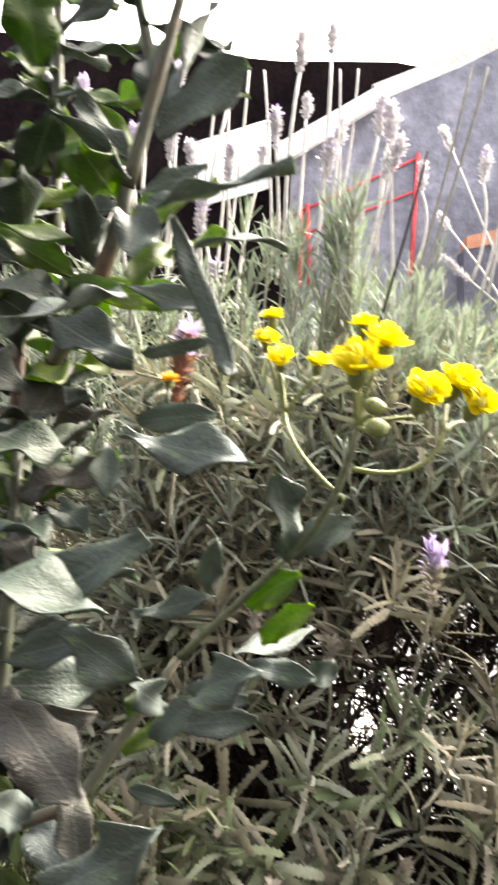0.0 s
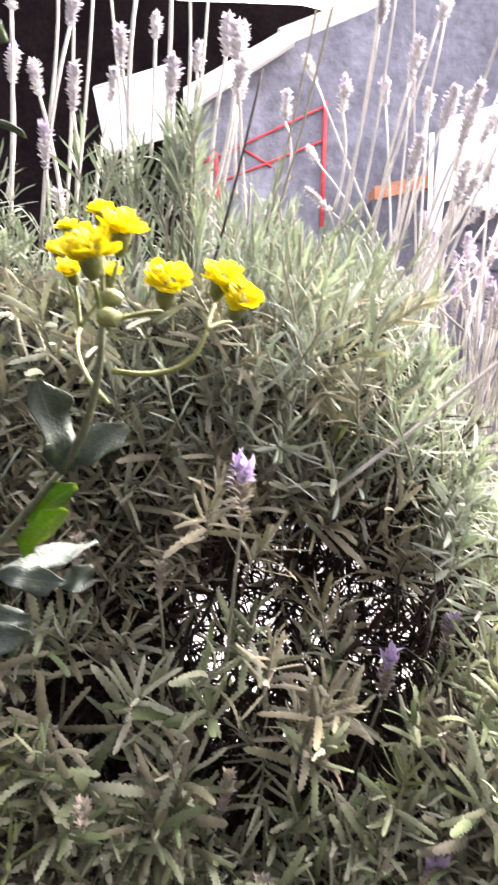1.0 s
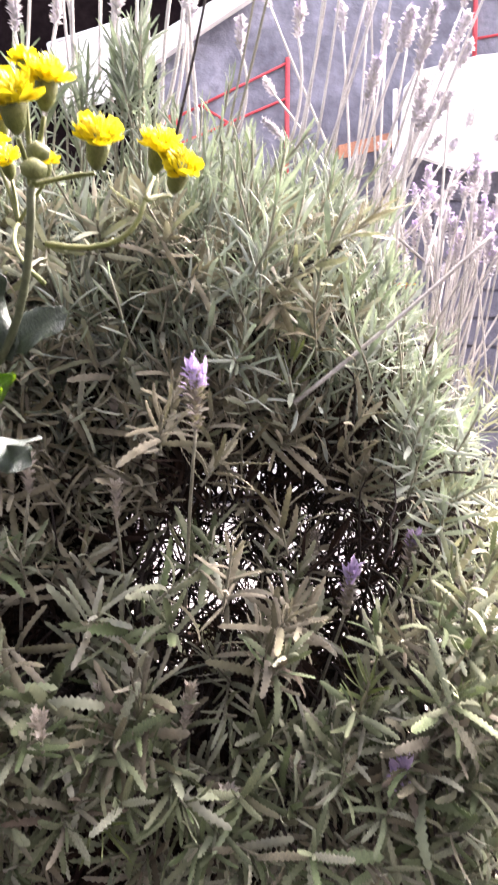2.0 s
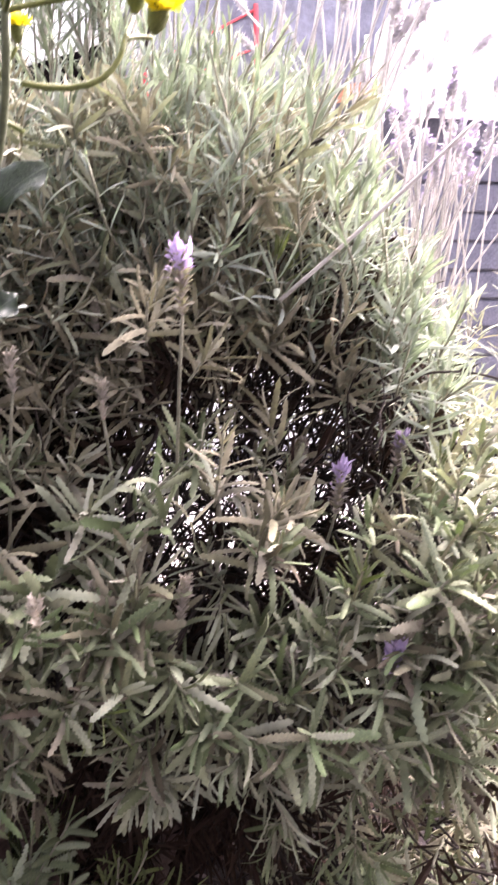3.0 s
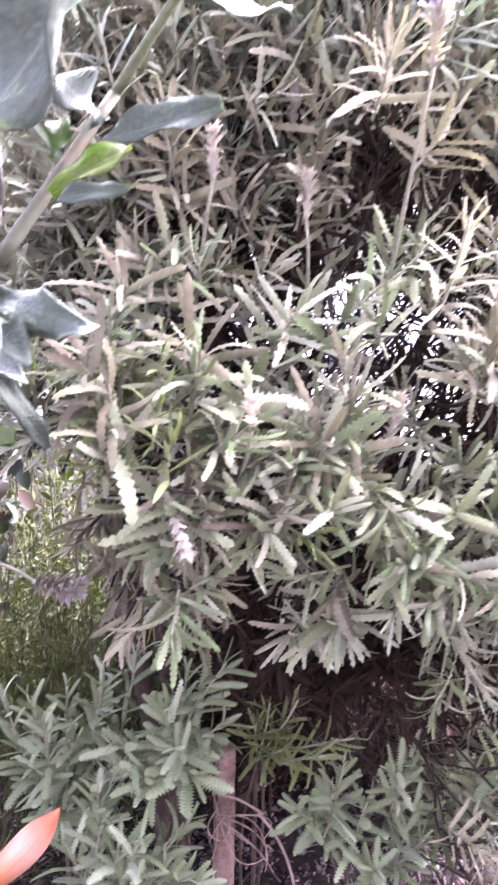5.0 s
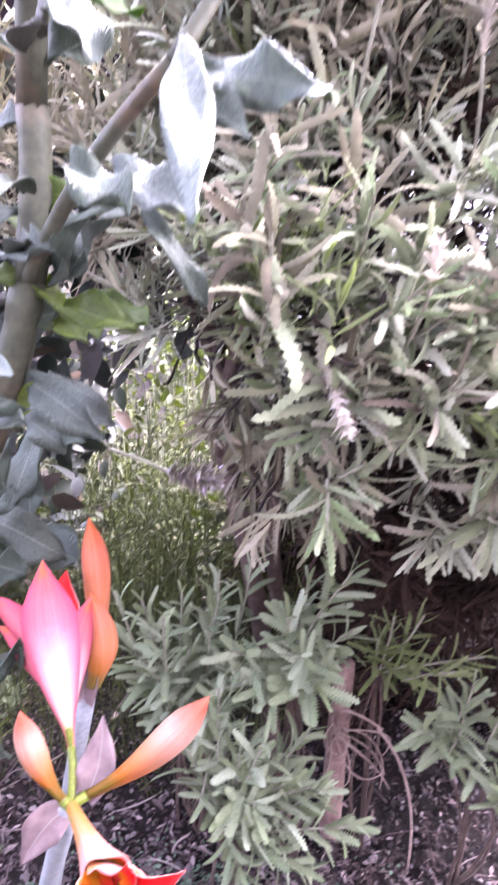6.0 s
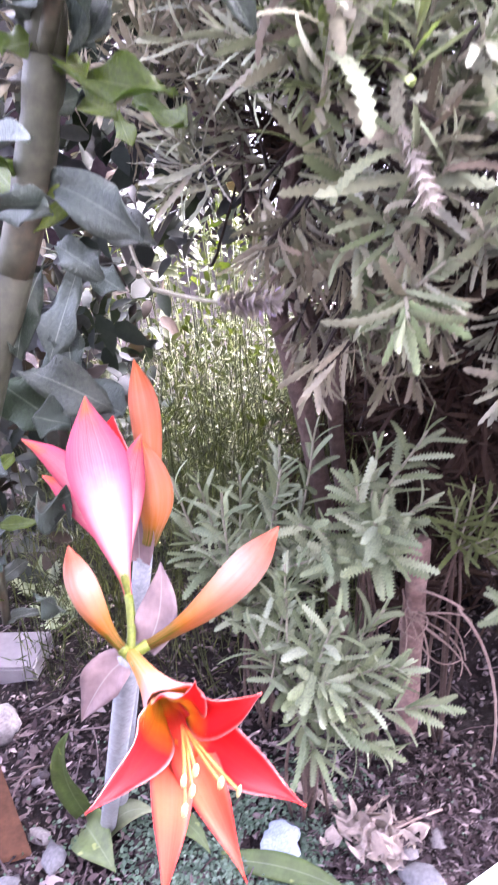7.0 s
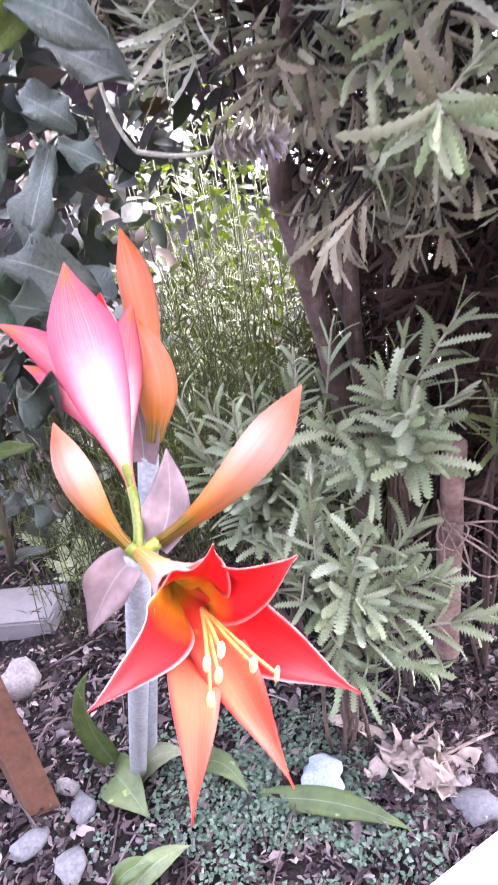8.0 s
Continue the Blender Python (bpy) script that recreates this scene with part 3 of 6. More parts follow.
def foliage(items, templates, mat, parent, name="foliage"):
    pick = rng.integers(0, len(templates), len(items))
    Vs, Qs, o = [], [], 0
    for k, t in enumerate(templates):
        sel = [it for it, q in zip(items, pick) if q == k]
        if not sel:
            continue
        V, Q = scatter(t, np.array([s[0] for s in sel]), np.array([s[1] for s in sel]))
        Vs.append(V)
        Qs.append(Q + o)
        o += len(V)
    ob = link(name, quick_mesh(name, np.concatenate(Vs), np.concatenate(Qs), mat), None, parent)
    ob["kind"] = "stuff"
    return ob


def flower_spike(parent, tip, d, length, stem_to, lilac=1.0, width=0.011, pale=False, stalk=None, hull=None, thick=0.0022):
    """Stalk with whorls of calyces and, on fresh ones, lilac petals."""
    tip, d = Vector(tip), Vector(d).normalized()
    foot = tip - d * length
    k = frame_of(d, (0.3, 0.2, 1) if abs(d.z) < 0.9 else (0, 1, 0))
    bend = Vector(rng.normal(0, 0.008, 3))
    st = stem("flower_stalk", stem_to, foot, thick, thick * 0.8, stalk or STALK, parent, bend, 7, 5)
    calyx = blade(3, 0.27, 0.5, 0.5, start=0.35)[:2]
    items, petals = [], []
    whorls = max(3, int(length / 0.0085))
    for i in range(whorls):
        u = i / whorls
        w = width * (0.65 + 0.45 * math.sin(math.pi * (0.1 + 0.8 * u))) * rng.uniform(0.85, 1.15)
        for j in range(13):
            a = 0.483 * j + i * 0.3 + rng.normal(0, 0.12)
            radial = k.col[0] * math.cos(a) + k.col[2] * math.sin(a)
            o = foot + d * (length * u * 0.86 + rng.normal(0, 0.0012)) + radial * (w * 0.15)
            ld = d * rng.uniform(0.7, 1.4) + radial * (rng.uniform(0.35, 0.6) if pale else rng.uniform(0.55, 0.95))
            items.append((np.array(frame_of(ld, d)) * w * rng.uniform(0.7, 1.05), np.array(o)))
            if rng.random() < 0.5 * lilac * max(0.0, u - 0.45) * 2:
                petals.append((np.array(frame_of(ld + radial * 0.6, d + Vector(rng.normal(0, 0.5, 3)))) * rng.uniform(0.005, 0.009), np.array(o + radial * (w * 0.6))))
    crown = petals if lilac > 0.25 else items
    for i in range(24):
        a = i * 2.4
        radial = k.col[0] * math.cos(a) + k.col[2] * math.sin(a)
        o = foot + d * (length * rng.uniform(0.55, 0.86)) + radial * (width * 0.2)
        crown.append((np.array(frame_of(d * rng.uniform(0.9, 2.2) + radial * rng.uniform(0.1, 1.0), Vector(rng.normal(0, 1, 3)))) * (width * (0.6 + 0.7 * lilac) * rng.uniform(0.6, 1.3)) @ np.diag([0.75, 1, 1]), np.array(o)))
    V, Q = scatter(calyx, np.array([i[0] for i in items]), np.array([i[1] for i in items]))
    link("calyx_head", quick_mesh("calyx_head", V, Q, hull or (PALE_BRACT if pale else CALYX)), None, st)
    if petals:
        V, Q = scatter(calyx, np.array([i[0] for i in petals]), np.array([i[1] for i in petals]))
        link("lilac_crown", quick_mesh("lilac_crown", V, Q, LILAC), None, st)
    return st


C = Vector((0.24, 1.2, 0.80))
RAD = Vector((0.54, 0.50, 0.56))


SPIKES = (
    ((0.188, 0.683, 1.088), (-0.02, -0.1, 1), 0.055, (0.185, 0.8, 0.79), 1.0, False),
    ((0.103, 0.865, 1.05), (0.05, -0.1, 1), 0.042, (0.067, 0.9, 0.876), 0, True),
    ((0.109, 0.785, 0.962), (0.0, -0.1, 1), 0.04, (0.1, 0.87, 0.7), 0, True),
    ((0.351, 0.876, 0.882), (0.0, -0.1, 1), 0.042, (0.355, 0.9, 0.68), 0, True),
    ((0.377, 0.792, 0.86), (0.1, -0.1, 1), 0.055, (0.345, 0.84, 0.66), 0.9, False),
    ((0.47, 0.845, 0.885), (0.15, -0.1, 1), 0.05, (0.44, 0.88, 0.68), 0.5, False),
    ((0.189, 0.7, 0.771), (0.15, -0.1, 1), 0.045, (0.161, 0.757, 0.693), 0, True),
    ((0.021, 0.766, 0.995), (0.0, -0.1, 1), 0.04, (-0.006, 0.845, 0.726), 0, True),
    ((0.4, 0.668, 0.695), (0.1, -0.2, 1), 0.05, (0.385, 0.72, 0.565), 0.9, False),
    ((0.097, 0.72, 0.762), (0.0, -0.2, 1), 0.028, (0.093, 0.77, 0.684), 0, True),
    ((0.052, 0.63, 0.785), (0.0, -0.2, 1), 0.028, (0.034, 0.72, 0.666), 0, True),
    ((0.003, 0.64, 0.63), (0.35, -0.4, -0.9), 0.05, (-0.03, 0.72, 0.7), 0, True),
    ((0.224, 0.68, 0.667), (0.0, -0.2, 1), 0.022, (0.218, 0.74, 0.621), 0, True),
    ((0.296, 0.7, 0.68), (0.0, -0.2, 1), 0.022, (0.294, 0.751, 0.625), 0, True),
    ((0.478, 0.67, 0.615), (0.15, -0.3, 1), 0.06, (0.498, 0.696, 0.478), 0.15, False),
)
BENT = Vector((-0.13, 0.735, 0.557))
OUTWARD = Vector((0, -0.97, 0.24))


def in_clearing(p):
    """True where a flower spike stands free of foliage."""
    if (p - BENT).length < 0.075:
        return True
    for tip, _, _, foot, _, _ in SPIKES:
        for u in (0.02, 0.15, 0.3, 0.45):
            w = p - Vector(tip).lerp(Vector(foot), u)
            along = w.dot(OUTWARD)
            if -0.01 < along < 0.25 and (w - OUTWARD * along).length < (0.042 if u < 0.2 else 0.026):
                return True
    return False


def build_lavender():
    shrub = thing("lavender_shrub", "large grey-green toothed lavender shrub with lilac flower spikes", "shrub")
    root = Vector((0.05, 1.2, 0))
    # woody trunk and limbs
    stem("trunk", (-0.06, 1.05, -0.21), (-0.128, 1.0, 0.48), 0.017, 0.013, TRUNK, shrub, (0.022, 0.0, 0.0), 12, 10, knots=0.06)
    stem("limb", (-0.128, 1.0, 0.475), (0.0, 0.96, 0.86), 0.0128, 0.006, TRUNK, shrub, (-0.03, 0.0, 0.0), 10, 9, knots=0.06)
    stem("trunk", (0.06, 1.22, -0.21), (0.3, 1.15, 0.6), 0.022, 0.014, TRUNK, shrub, (0.03, 0.03, -0.05), 12, 10, knots=0.06)
    stem("limb", (0.3, 1.15, 0.59), (0.42, 1.1, 0.95), 0.0135, 0.006, TRUNK, shrub, (-0.02, 0.0, 0.0), 10, 9, knots=0.06)
    stem("limb", (0.04, 1.2, -0.1), (-0.03, 0.98, 0.56), 0.016, 0.007, TRUNK, shrub, (-0.06, -0.03, 0.0), 12, 9, knots=0.06)
    stem("limb", (0.116, 1.048, 0.965), (0.135, 1.063, 1.243), 0.009, 0.006, TRUNK, shrub, (0.0, 0.01, 0), 8, 7, knots=0.08)
    twigs, items, lime, old, green, crown, brown, flank, drab = [], [], [], [], [], [], [], [], []
    # bare inner twigs, crooked and crossing
    for i in range(900):
        a, z = rng.uniform(0, 6.28), rng.uniform(-0.8, 0.7)
        r = math.sqrt(max(0, 1 - z * z))
        k = rng.uniform(0.45, 0.88)
        q = C + Vector((RAD.x * r * math.cos(a), RAD.y * r * math.sin(a), RAD.z * z)) * k
        ln = rng.uniform(0.08, 0.22)
        back = (root + Vector((0.1, 0, 0.35)) - q).normalized() + Vector(rng.normal(0, 0.55, 3))
        e = q + back.normalized() * ln
        e.z = max(-0.1, e.z)
        path = curve_pts(e, q, rng.normal(0, 0.018, 3), 6)
        path = [p + Vector(rng.normal(0, 0.003, 3)) for p in path]
        r0 = rng.uniform(0.0012, 0.0034)
        twigs.append(tube(path, [r0 * (1 - 0.08 * k) for k in range(7)], 4))
    for i in range(5200):
        z = rng.uniform(-0.95, 1)
        a = rng.uniform(0, 6.28)
        r = math.sqrt(max(0, 1 - z * z))
        out = Vector((r * math.cos(a), r * math.sin(a), z))
        k = rng.uniform(0.3, 1.0) ** 0.55 * (1 + 0.07 * noise.noise(out * 2.3))
        p = C + Vector((RAD.x * out.x, RAD.y * out.y, RAD.z * out.z)) * k
        # thin see-through stretch in the middle
        slant = p.x - 0.2 * (p.y - 0.9)
        deep = p.y - 0.8
        hole = ((slant - 0.26 - 0.03 * deep) / (0.2 + 0.12 * deep)) ** 2 + ((p.z - 0.81 + 0.23 * deep) / (0.15 + 0.12 * deep)) ** 2
        if hole < 1 and rng.random() < (0.93 if p.y > 0.85 else 0.72) * (1 - hole ** 3):
            continue
        if p.z < 0.16 or (p.x < -0.05 and p.z < 0.62):
            continue
        if 0.79 < p.z < 1.1 and p.y < 0.84 and p.x > 0.0 and rng.random() < 0.8:
            p.y = rng.uniform(0.84, 0.98)
            k = 0.9
        if in_clearing(p):
            continue
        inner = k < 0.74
        if not inner and noise.noise(out * 4.5 + Vector((3, 1, 7))) < -0.2 and 0.68 < p.z < 0.95:
            continue
        if p.z < (0.52 if p.x < 0.12 else 0.42):
            if p.y < 1.0:
                continue
            inner = True
        if p.x > 0.3 and p.z > 1.23 - (p.x - 0.42 - 0.3 * (p.y - 1.0)) * 1.85:
            continue
        if not inner and p.z < 0.78 and rng.random() < (0.68 if p.x < 0.22 else 0.45):
            continue
        low = max(0.0, min(1.0, (0.8 - p.z) / 0.4))
        top = max(0.0, min(1.0, (p.z - 1.0) / 0.2))
        d = out * (0.6 + 0.3 * low - 0.2 * top) + Vector((0.12 * top, 0, 0.75 - 0.7 * low)) + Vector(rng.normal(0, 0.38, 3))
        leaf = 0.051 * rng.uniform(0.75, 1.2) * (1 - 0.12 * top)
        lv, pts = shoot(p, d, rng.uniform(0.04, 0.1) * (1 + 0.4 * top), int(rng.integers(3, 7)), leaf, 0.3 * low, 1.05 - 0.35 * top)
        tall = p.z + rng.normal(0, 0.06)
        if inner and p.z < 0.5 and p.x < 0.14:
            continue
        # deep shoots take the near-black leaf colour as shade
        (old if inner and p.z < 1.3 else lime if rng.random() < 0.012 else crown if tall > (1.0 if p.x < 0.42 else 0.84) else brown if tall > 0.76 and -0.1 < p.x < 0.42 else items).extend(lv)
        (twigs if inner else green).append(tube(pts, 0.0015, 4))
    # leafy tangle in the middle of the near face
    for i in range(330):
        p = Vector((rng.uniform(-0.14, 0.36), rng.uniform(0.86, 1.02), rng.uniform(0.9, 1.24)))
        if in_clearing(p) or (p.x > 0.1 and p.z < 0.98):
            continue
        d = Vector((rng.normal(0, 0.55), -0.45, rng.normal(0.35, 0.45)))
        lv, pts = shoot(p, d, rng.uniform(0.04, 0.09), int(rng.integers(3, 6)), 0.05 * rng.uniform(0.75, 1.15), 0.1, 1.0)
        (brown if rng.random() < 0.4 else items).extend(lv)
        green.append(tube(pts, 0.0016, 4))
        q = p + Vector((rng.normal(-0.02, 0.03), 0.12, rng.uniform(-0.08, 0.0)))
        twigs.append(tube(curve_pts(q, p, rng.normal(0, 0.02, 3), 5), 0.002, 4))
    for i in range(620):
        out = Vector(rng.normal(0, 1, 3)).normalized()
        k = rng.uniform(0.4, 1.0) ** 0.5
        p = Vector((-0.24 + 0.3 * out.x * k, 1.22 + 0.3 * out.y * k, 1.0 + 0.42 * out.z * k))
        if p.z < 0.72 or in_clearing(p):
            continue
        d = out * 0.6 + Vector((0, -0.1, 0.6)) + Vector(rng.normal(0, 0.35, 3))
        lv, pts = shoot(p, d, rng.uniform(0.05, 0.1), int(rng.integers(3, 7)), 0.048 * rng.uniform(0.75, 1.2), 0.05, 0.9)
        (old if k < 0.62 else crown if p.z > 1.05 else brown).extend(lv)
        green.append(tube(pts, 0.0016, 4))
    for a, b in (((-0.06, 1.1, 0.3), (-0.22, 1.2, 0.85)), ((-0.05, 1.12, 0.35), (-0.34, 1.25, 0.95)), ((-0.03, 1.1, 0.4), (-0.12, 1.25, 1.05))):
        stem("limb", a, b, 0.011, 0.005, TRUNK, shrub, rng.normal(0, 0.02, 3), 10, 7, knots=0.06)
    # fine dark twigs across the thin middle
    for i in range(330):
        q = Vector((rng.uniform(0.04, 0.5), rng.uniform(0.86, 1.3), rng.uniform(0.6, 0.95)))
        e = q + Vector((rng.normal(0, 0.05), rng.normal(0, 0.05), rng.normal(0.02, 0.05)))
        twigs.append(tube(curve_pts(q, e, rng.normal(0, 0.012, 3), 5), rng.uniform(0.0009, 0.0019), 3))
    # dull sprigs hanging beside the trunk
    for i in range(62):
        p = Vector((rng.uniform(-0.13, 0.03), rng.uniform(0.76, 0.94), rng.uniform(0.48, 0.64)))
        if in_clearing(p) or (p.x < -0.09 and p.z < 0.56):
            continue
        lv, pts = shoot(p, (rng.normal(0, 0.5), -0.4, -0.3), rng.uniform(0.03, 0.06), 4, 0.042, 0.5, 0.95, -0.3)
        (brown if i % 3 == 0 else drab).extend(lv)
        twigs.append(tube([p + Vector((0.04, 0.1, 0.04)), *pts], 0.0017, 4))
    # brown dead leaves in the hollow under the flank, darkened for its shade
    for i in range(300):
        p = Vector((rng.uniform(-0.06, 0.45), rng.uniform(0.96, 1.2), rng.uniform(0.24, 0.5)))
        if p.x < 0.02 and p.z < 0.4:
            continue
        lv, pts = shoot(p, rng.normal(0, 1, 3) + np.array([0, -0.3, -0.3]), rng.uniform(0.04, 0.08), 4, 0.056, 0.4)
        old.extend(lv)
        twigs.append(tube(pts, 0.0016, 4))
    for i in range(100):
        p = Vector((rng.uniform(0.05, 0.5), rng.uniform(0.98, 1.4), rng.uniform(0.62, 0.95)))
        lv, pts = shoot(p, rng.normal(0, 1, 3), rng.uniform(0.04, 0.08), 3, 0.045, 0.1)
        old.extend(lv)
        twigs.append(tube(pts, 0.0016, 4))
    for i in range(230):
        p = Vector((rng.uniform(0.3, 0.7), rng.uniform(0.74, 1.05), rng.uniform(0.06, 0.56)))
        if in_clearing(p):
            continue
        d = Vector((rng.normal(0.1, 0.5), -0.5, rng.normal(0.1, 0.5)))
        lv, pts = shoot(p, d, rng.uniform(0.03, 0.07), int(rng.integers(3, 6)), 0.045 * rng.uniform(0.7, 1.2), 0.25, 1.0)
        (flank if rng.random() < 0.45 else brown if rng.random() < 0.5 else old).extend(lv)
        green.append(tube(pts, 0.0016, 4))
        q = p + Vector((rng.normal(-0.04, 0.03), rng.uniform(0.1, 0.2), rng.uniform(-0.1, 0.06)))
        twigs.append(tube(curve_pts(q, p, rng.normal(0, 0.02, 3), 5), 0.002, 4))
    # swelling low flank of broad toothed sprigs, each ending in a whorl
    for i in range(400):
        x, z = rng.uniform(-0.08, 0.58), rng.uniform(0.5, 0.86)
        front = 0.665 + 0.8 * max(0.0, 0.62 - z) + 1.1 * max(0.0, z - 0.74) + 0.08 * noise.noise(Vector((x * 8, z * 8, 2)))
        p = Vector((x, max(0.65, front) + abs(rng.normal(0, 0.05)), z))
        gap = min(((x - 0.25) / 0.14) ** 2 + ((z - 0.8) / 0.13) ** 2, ((x - 0.11) / 0.14) ** 2 + ((z - 0.81) / 0.06) ** 2)
        if in_clearing(p) or (gap < 1 and rng.random() < 0.86) or (x < -0.1 and z > 0.75):
            continue
        if z < 0.6 and rng.random() < (0.4 if z > 0.57 else 0.88) * (1 if x < 0.32 else 0.6) or (x < 0.14 and z < 0.63 and rng.random() < 0.85):
            continue
        rise = 0.75 * min(1.0, max(-0.5, (z - 0.52) / 0.22))
        d = Vector((0.35 * (x - 0.12) + rng.normal(0, 0.5), -0.55, rise + rng.normal(0, 0.4)))
        lv, pts = shoot(p, d, rng.uniform(0.03, 0.065), int(rng.integers(3, 6)), 0.049 * rng.uniform(0.7, 1.25), 0.3 if z < 0.62 else 0.06, 1.0)
        (lime if rng.random() < 0.03 else drab if rng.random() < 0.15 else flank).extend(lv)
        green.append(tube(pts, 0.0017, 5))
        q = p + Vector((rng.normal(0.02, 0.03), rng.uniform(0.12, 0.2), rng.uniform(-0.04, 0.06)))
        twigs.append(tube(curve_pts(q, p, rng.normal(0, 0.018, 3), 5), 0.0022, 4))
    for i in range(14):
        p = Vector((-0.075, 0.7, 0.735)) + Vector(rng.normal(0, 0.03, 3))
        lv, pts = shoot(p, (rng.normal(0, 0.3), -0.2, 1), 0.05, 4, 0.042, 0.05)
        lime.extend(lv)
        twigs.append(tube(curve_pts(p + Vector((0.08, 0.12, -0.04)), p, rng.normal(0, 0.01, 3), 5), 0.002, 4))
    # more near-black dead leaves, put in as the shade low at the back
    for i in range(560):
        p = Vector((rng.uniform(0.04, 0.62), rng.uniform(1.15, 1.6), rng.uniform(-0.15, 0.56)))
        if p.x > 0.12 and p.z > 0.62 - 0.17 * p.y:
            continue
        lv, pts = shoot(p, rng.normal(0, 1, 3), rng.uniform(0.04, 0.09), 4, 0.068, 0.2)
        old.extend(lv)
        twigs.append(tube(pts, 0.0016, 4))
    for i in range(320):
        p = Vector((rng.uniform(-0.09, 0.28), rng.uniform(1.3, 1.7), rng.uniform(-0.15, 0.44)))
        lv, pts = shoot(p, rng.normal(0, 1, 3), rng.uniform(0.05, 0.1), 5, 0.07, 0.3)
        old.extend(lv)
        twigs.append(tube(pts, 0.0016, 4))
    for at, n, wide, tall in (((0.121, 1.074, 1.384), 16, 0.02, 0.09), ((0.011, 1.067, 1.396), 12, 0.03, 0.03)):
        for i in range(n):
            p = Vector(at) + Vector((rng.normal(0, wide), rng.normal(0, wide), rng.uniform(-0.08, tall)))
            lv, pts = shoot(p, (rng.normal(0, 0.16), rng.normal(0, 0.16), 1), rng.uniform(0.06, 0.1), 5, 0.046, 0.0, 0.7)
            crown.extend(lv)
            green.append(tube([p - Vector((0, 0, 0.16)), *pts], 0.0016, 4))
    V, Q = joined([(v, [f for f in fs if len(f) == 4]) for v, fs in green])
    t = link("shoot_tangle", quick_mesh("shoot_tangle", np.array(V), np.array(Q), LAV_STEM), None, shrub)
    t["kind"] = "stuff"
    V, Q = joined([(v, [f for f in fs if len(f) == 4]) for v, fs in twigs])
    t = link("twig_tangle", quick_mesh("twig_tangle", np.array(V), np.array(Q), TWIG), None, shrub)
    t["kind"] = "stuff"
    flank.sort(key=lambda it: it[1][1])
    meshes = [quick_mesh("lavender_leaf", v, f, LAV_LEAF_ONE) for v, f in LEAF_W]
    leaf_objects(flank[:300], meshes, shrub)
    foliage(flank[300:], LEAF_W, FLANK_LEAF, shrub, "flank_foliage")
    foliage([it for it in items if it[1][1] < 0.95], LEAF_T, LOW_LEAF, shrub)
    foliage([it for it in items if it[1][1] >= 0.95], LEAF_F, LOW_LEAF, shrub)
    foliage(crown, LEAF_S, TOP_LEAF, shrub, "upper_foliage")
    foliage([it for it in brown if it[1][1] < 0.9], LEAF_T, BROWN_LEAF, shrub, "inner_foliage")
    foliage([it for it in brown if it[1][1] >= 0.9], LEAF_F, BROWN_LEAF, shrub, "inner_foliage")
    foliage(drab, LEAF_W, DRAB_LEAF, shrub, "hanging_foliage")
    foliage(lime, LEAF_S, LIME_LEAF, shrub, "young_foliage")
    foliage(old, LEAF_O, OLD_SHADE_LEAF, shrub, "old_shade_foliage")
    # spikes standing clear of the near face
    for tip, d, ln, foot, lil, pale in SPIKES:
        flower_spike(shrub, tip, d, ln * 1.2, foot, lil, 0.012 if pale else 0.0135, pale, LAV_STEM)
    flower_spike(shrub, (-0.053, 0.624, 1.269), Vector((-0.053, 0.624, 1.269)) - Vector((-0.063, 0.621, 1.194)), 0.068, (-0.071, 0.695, 1.078), 1.0, 0.015, stalk=LAV_STEM, hull=RUSSET)
    return shrub


build_lavender()


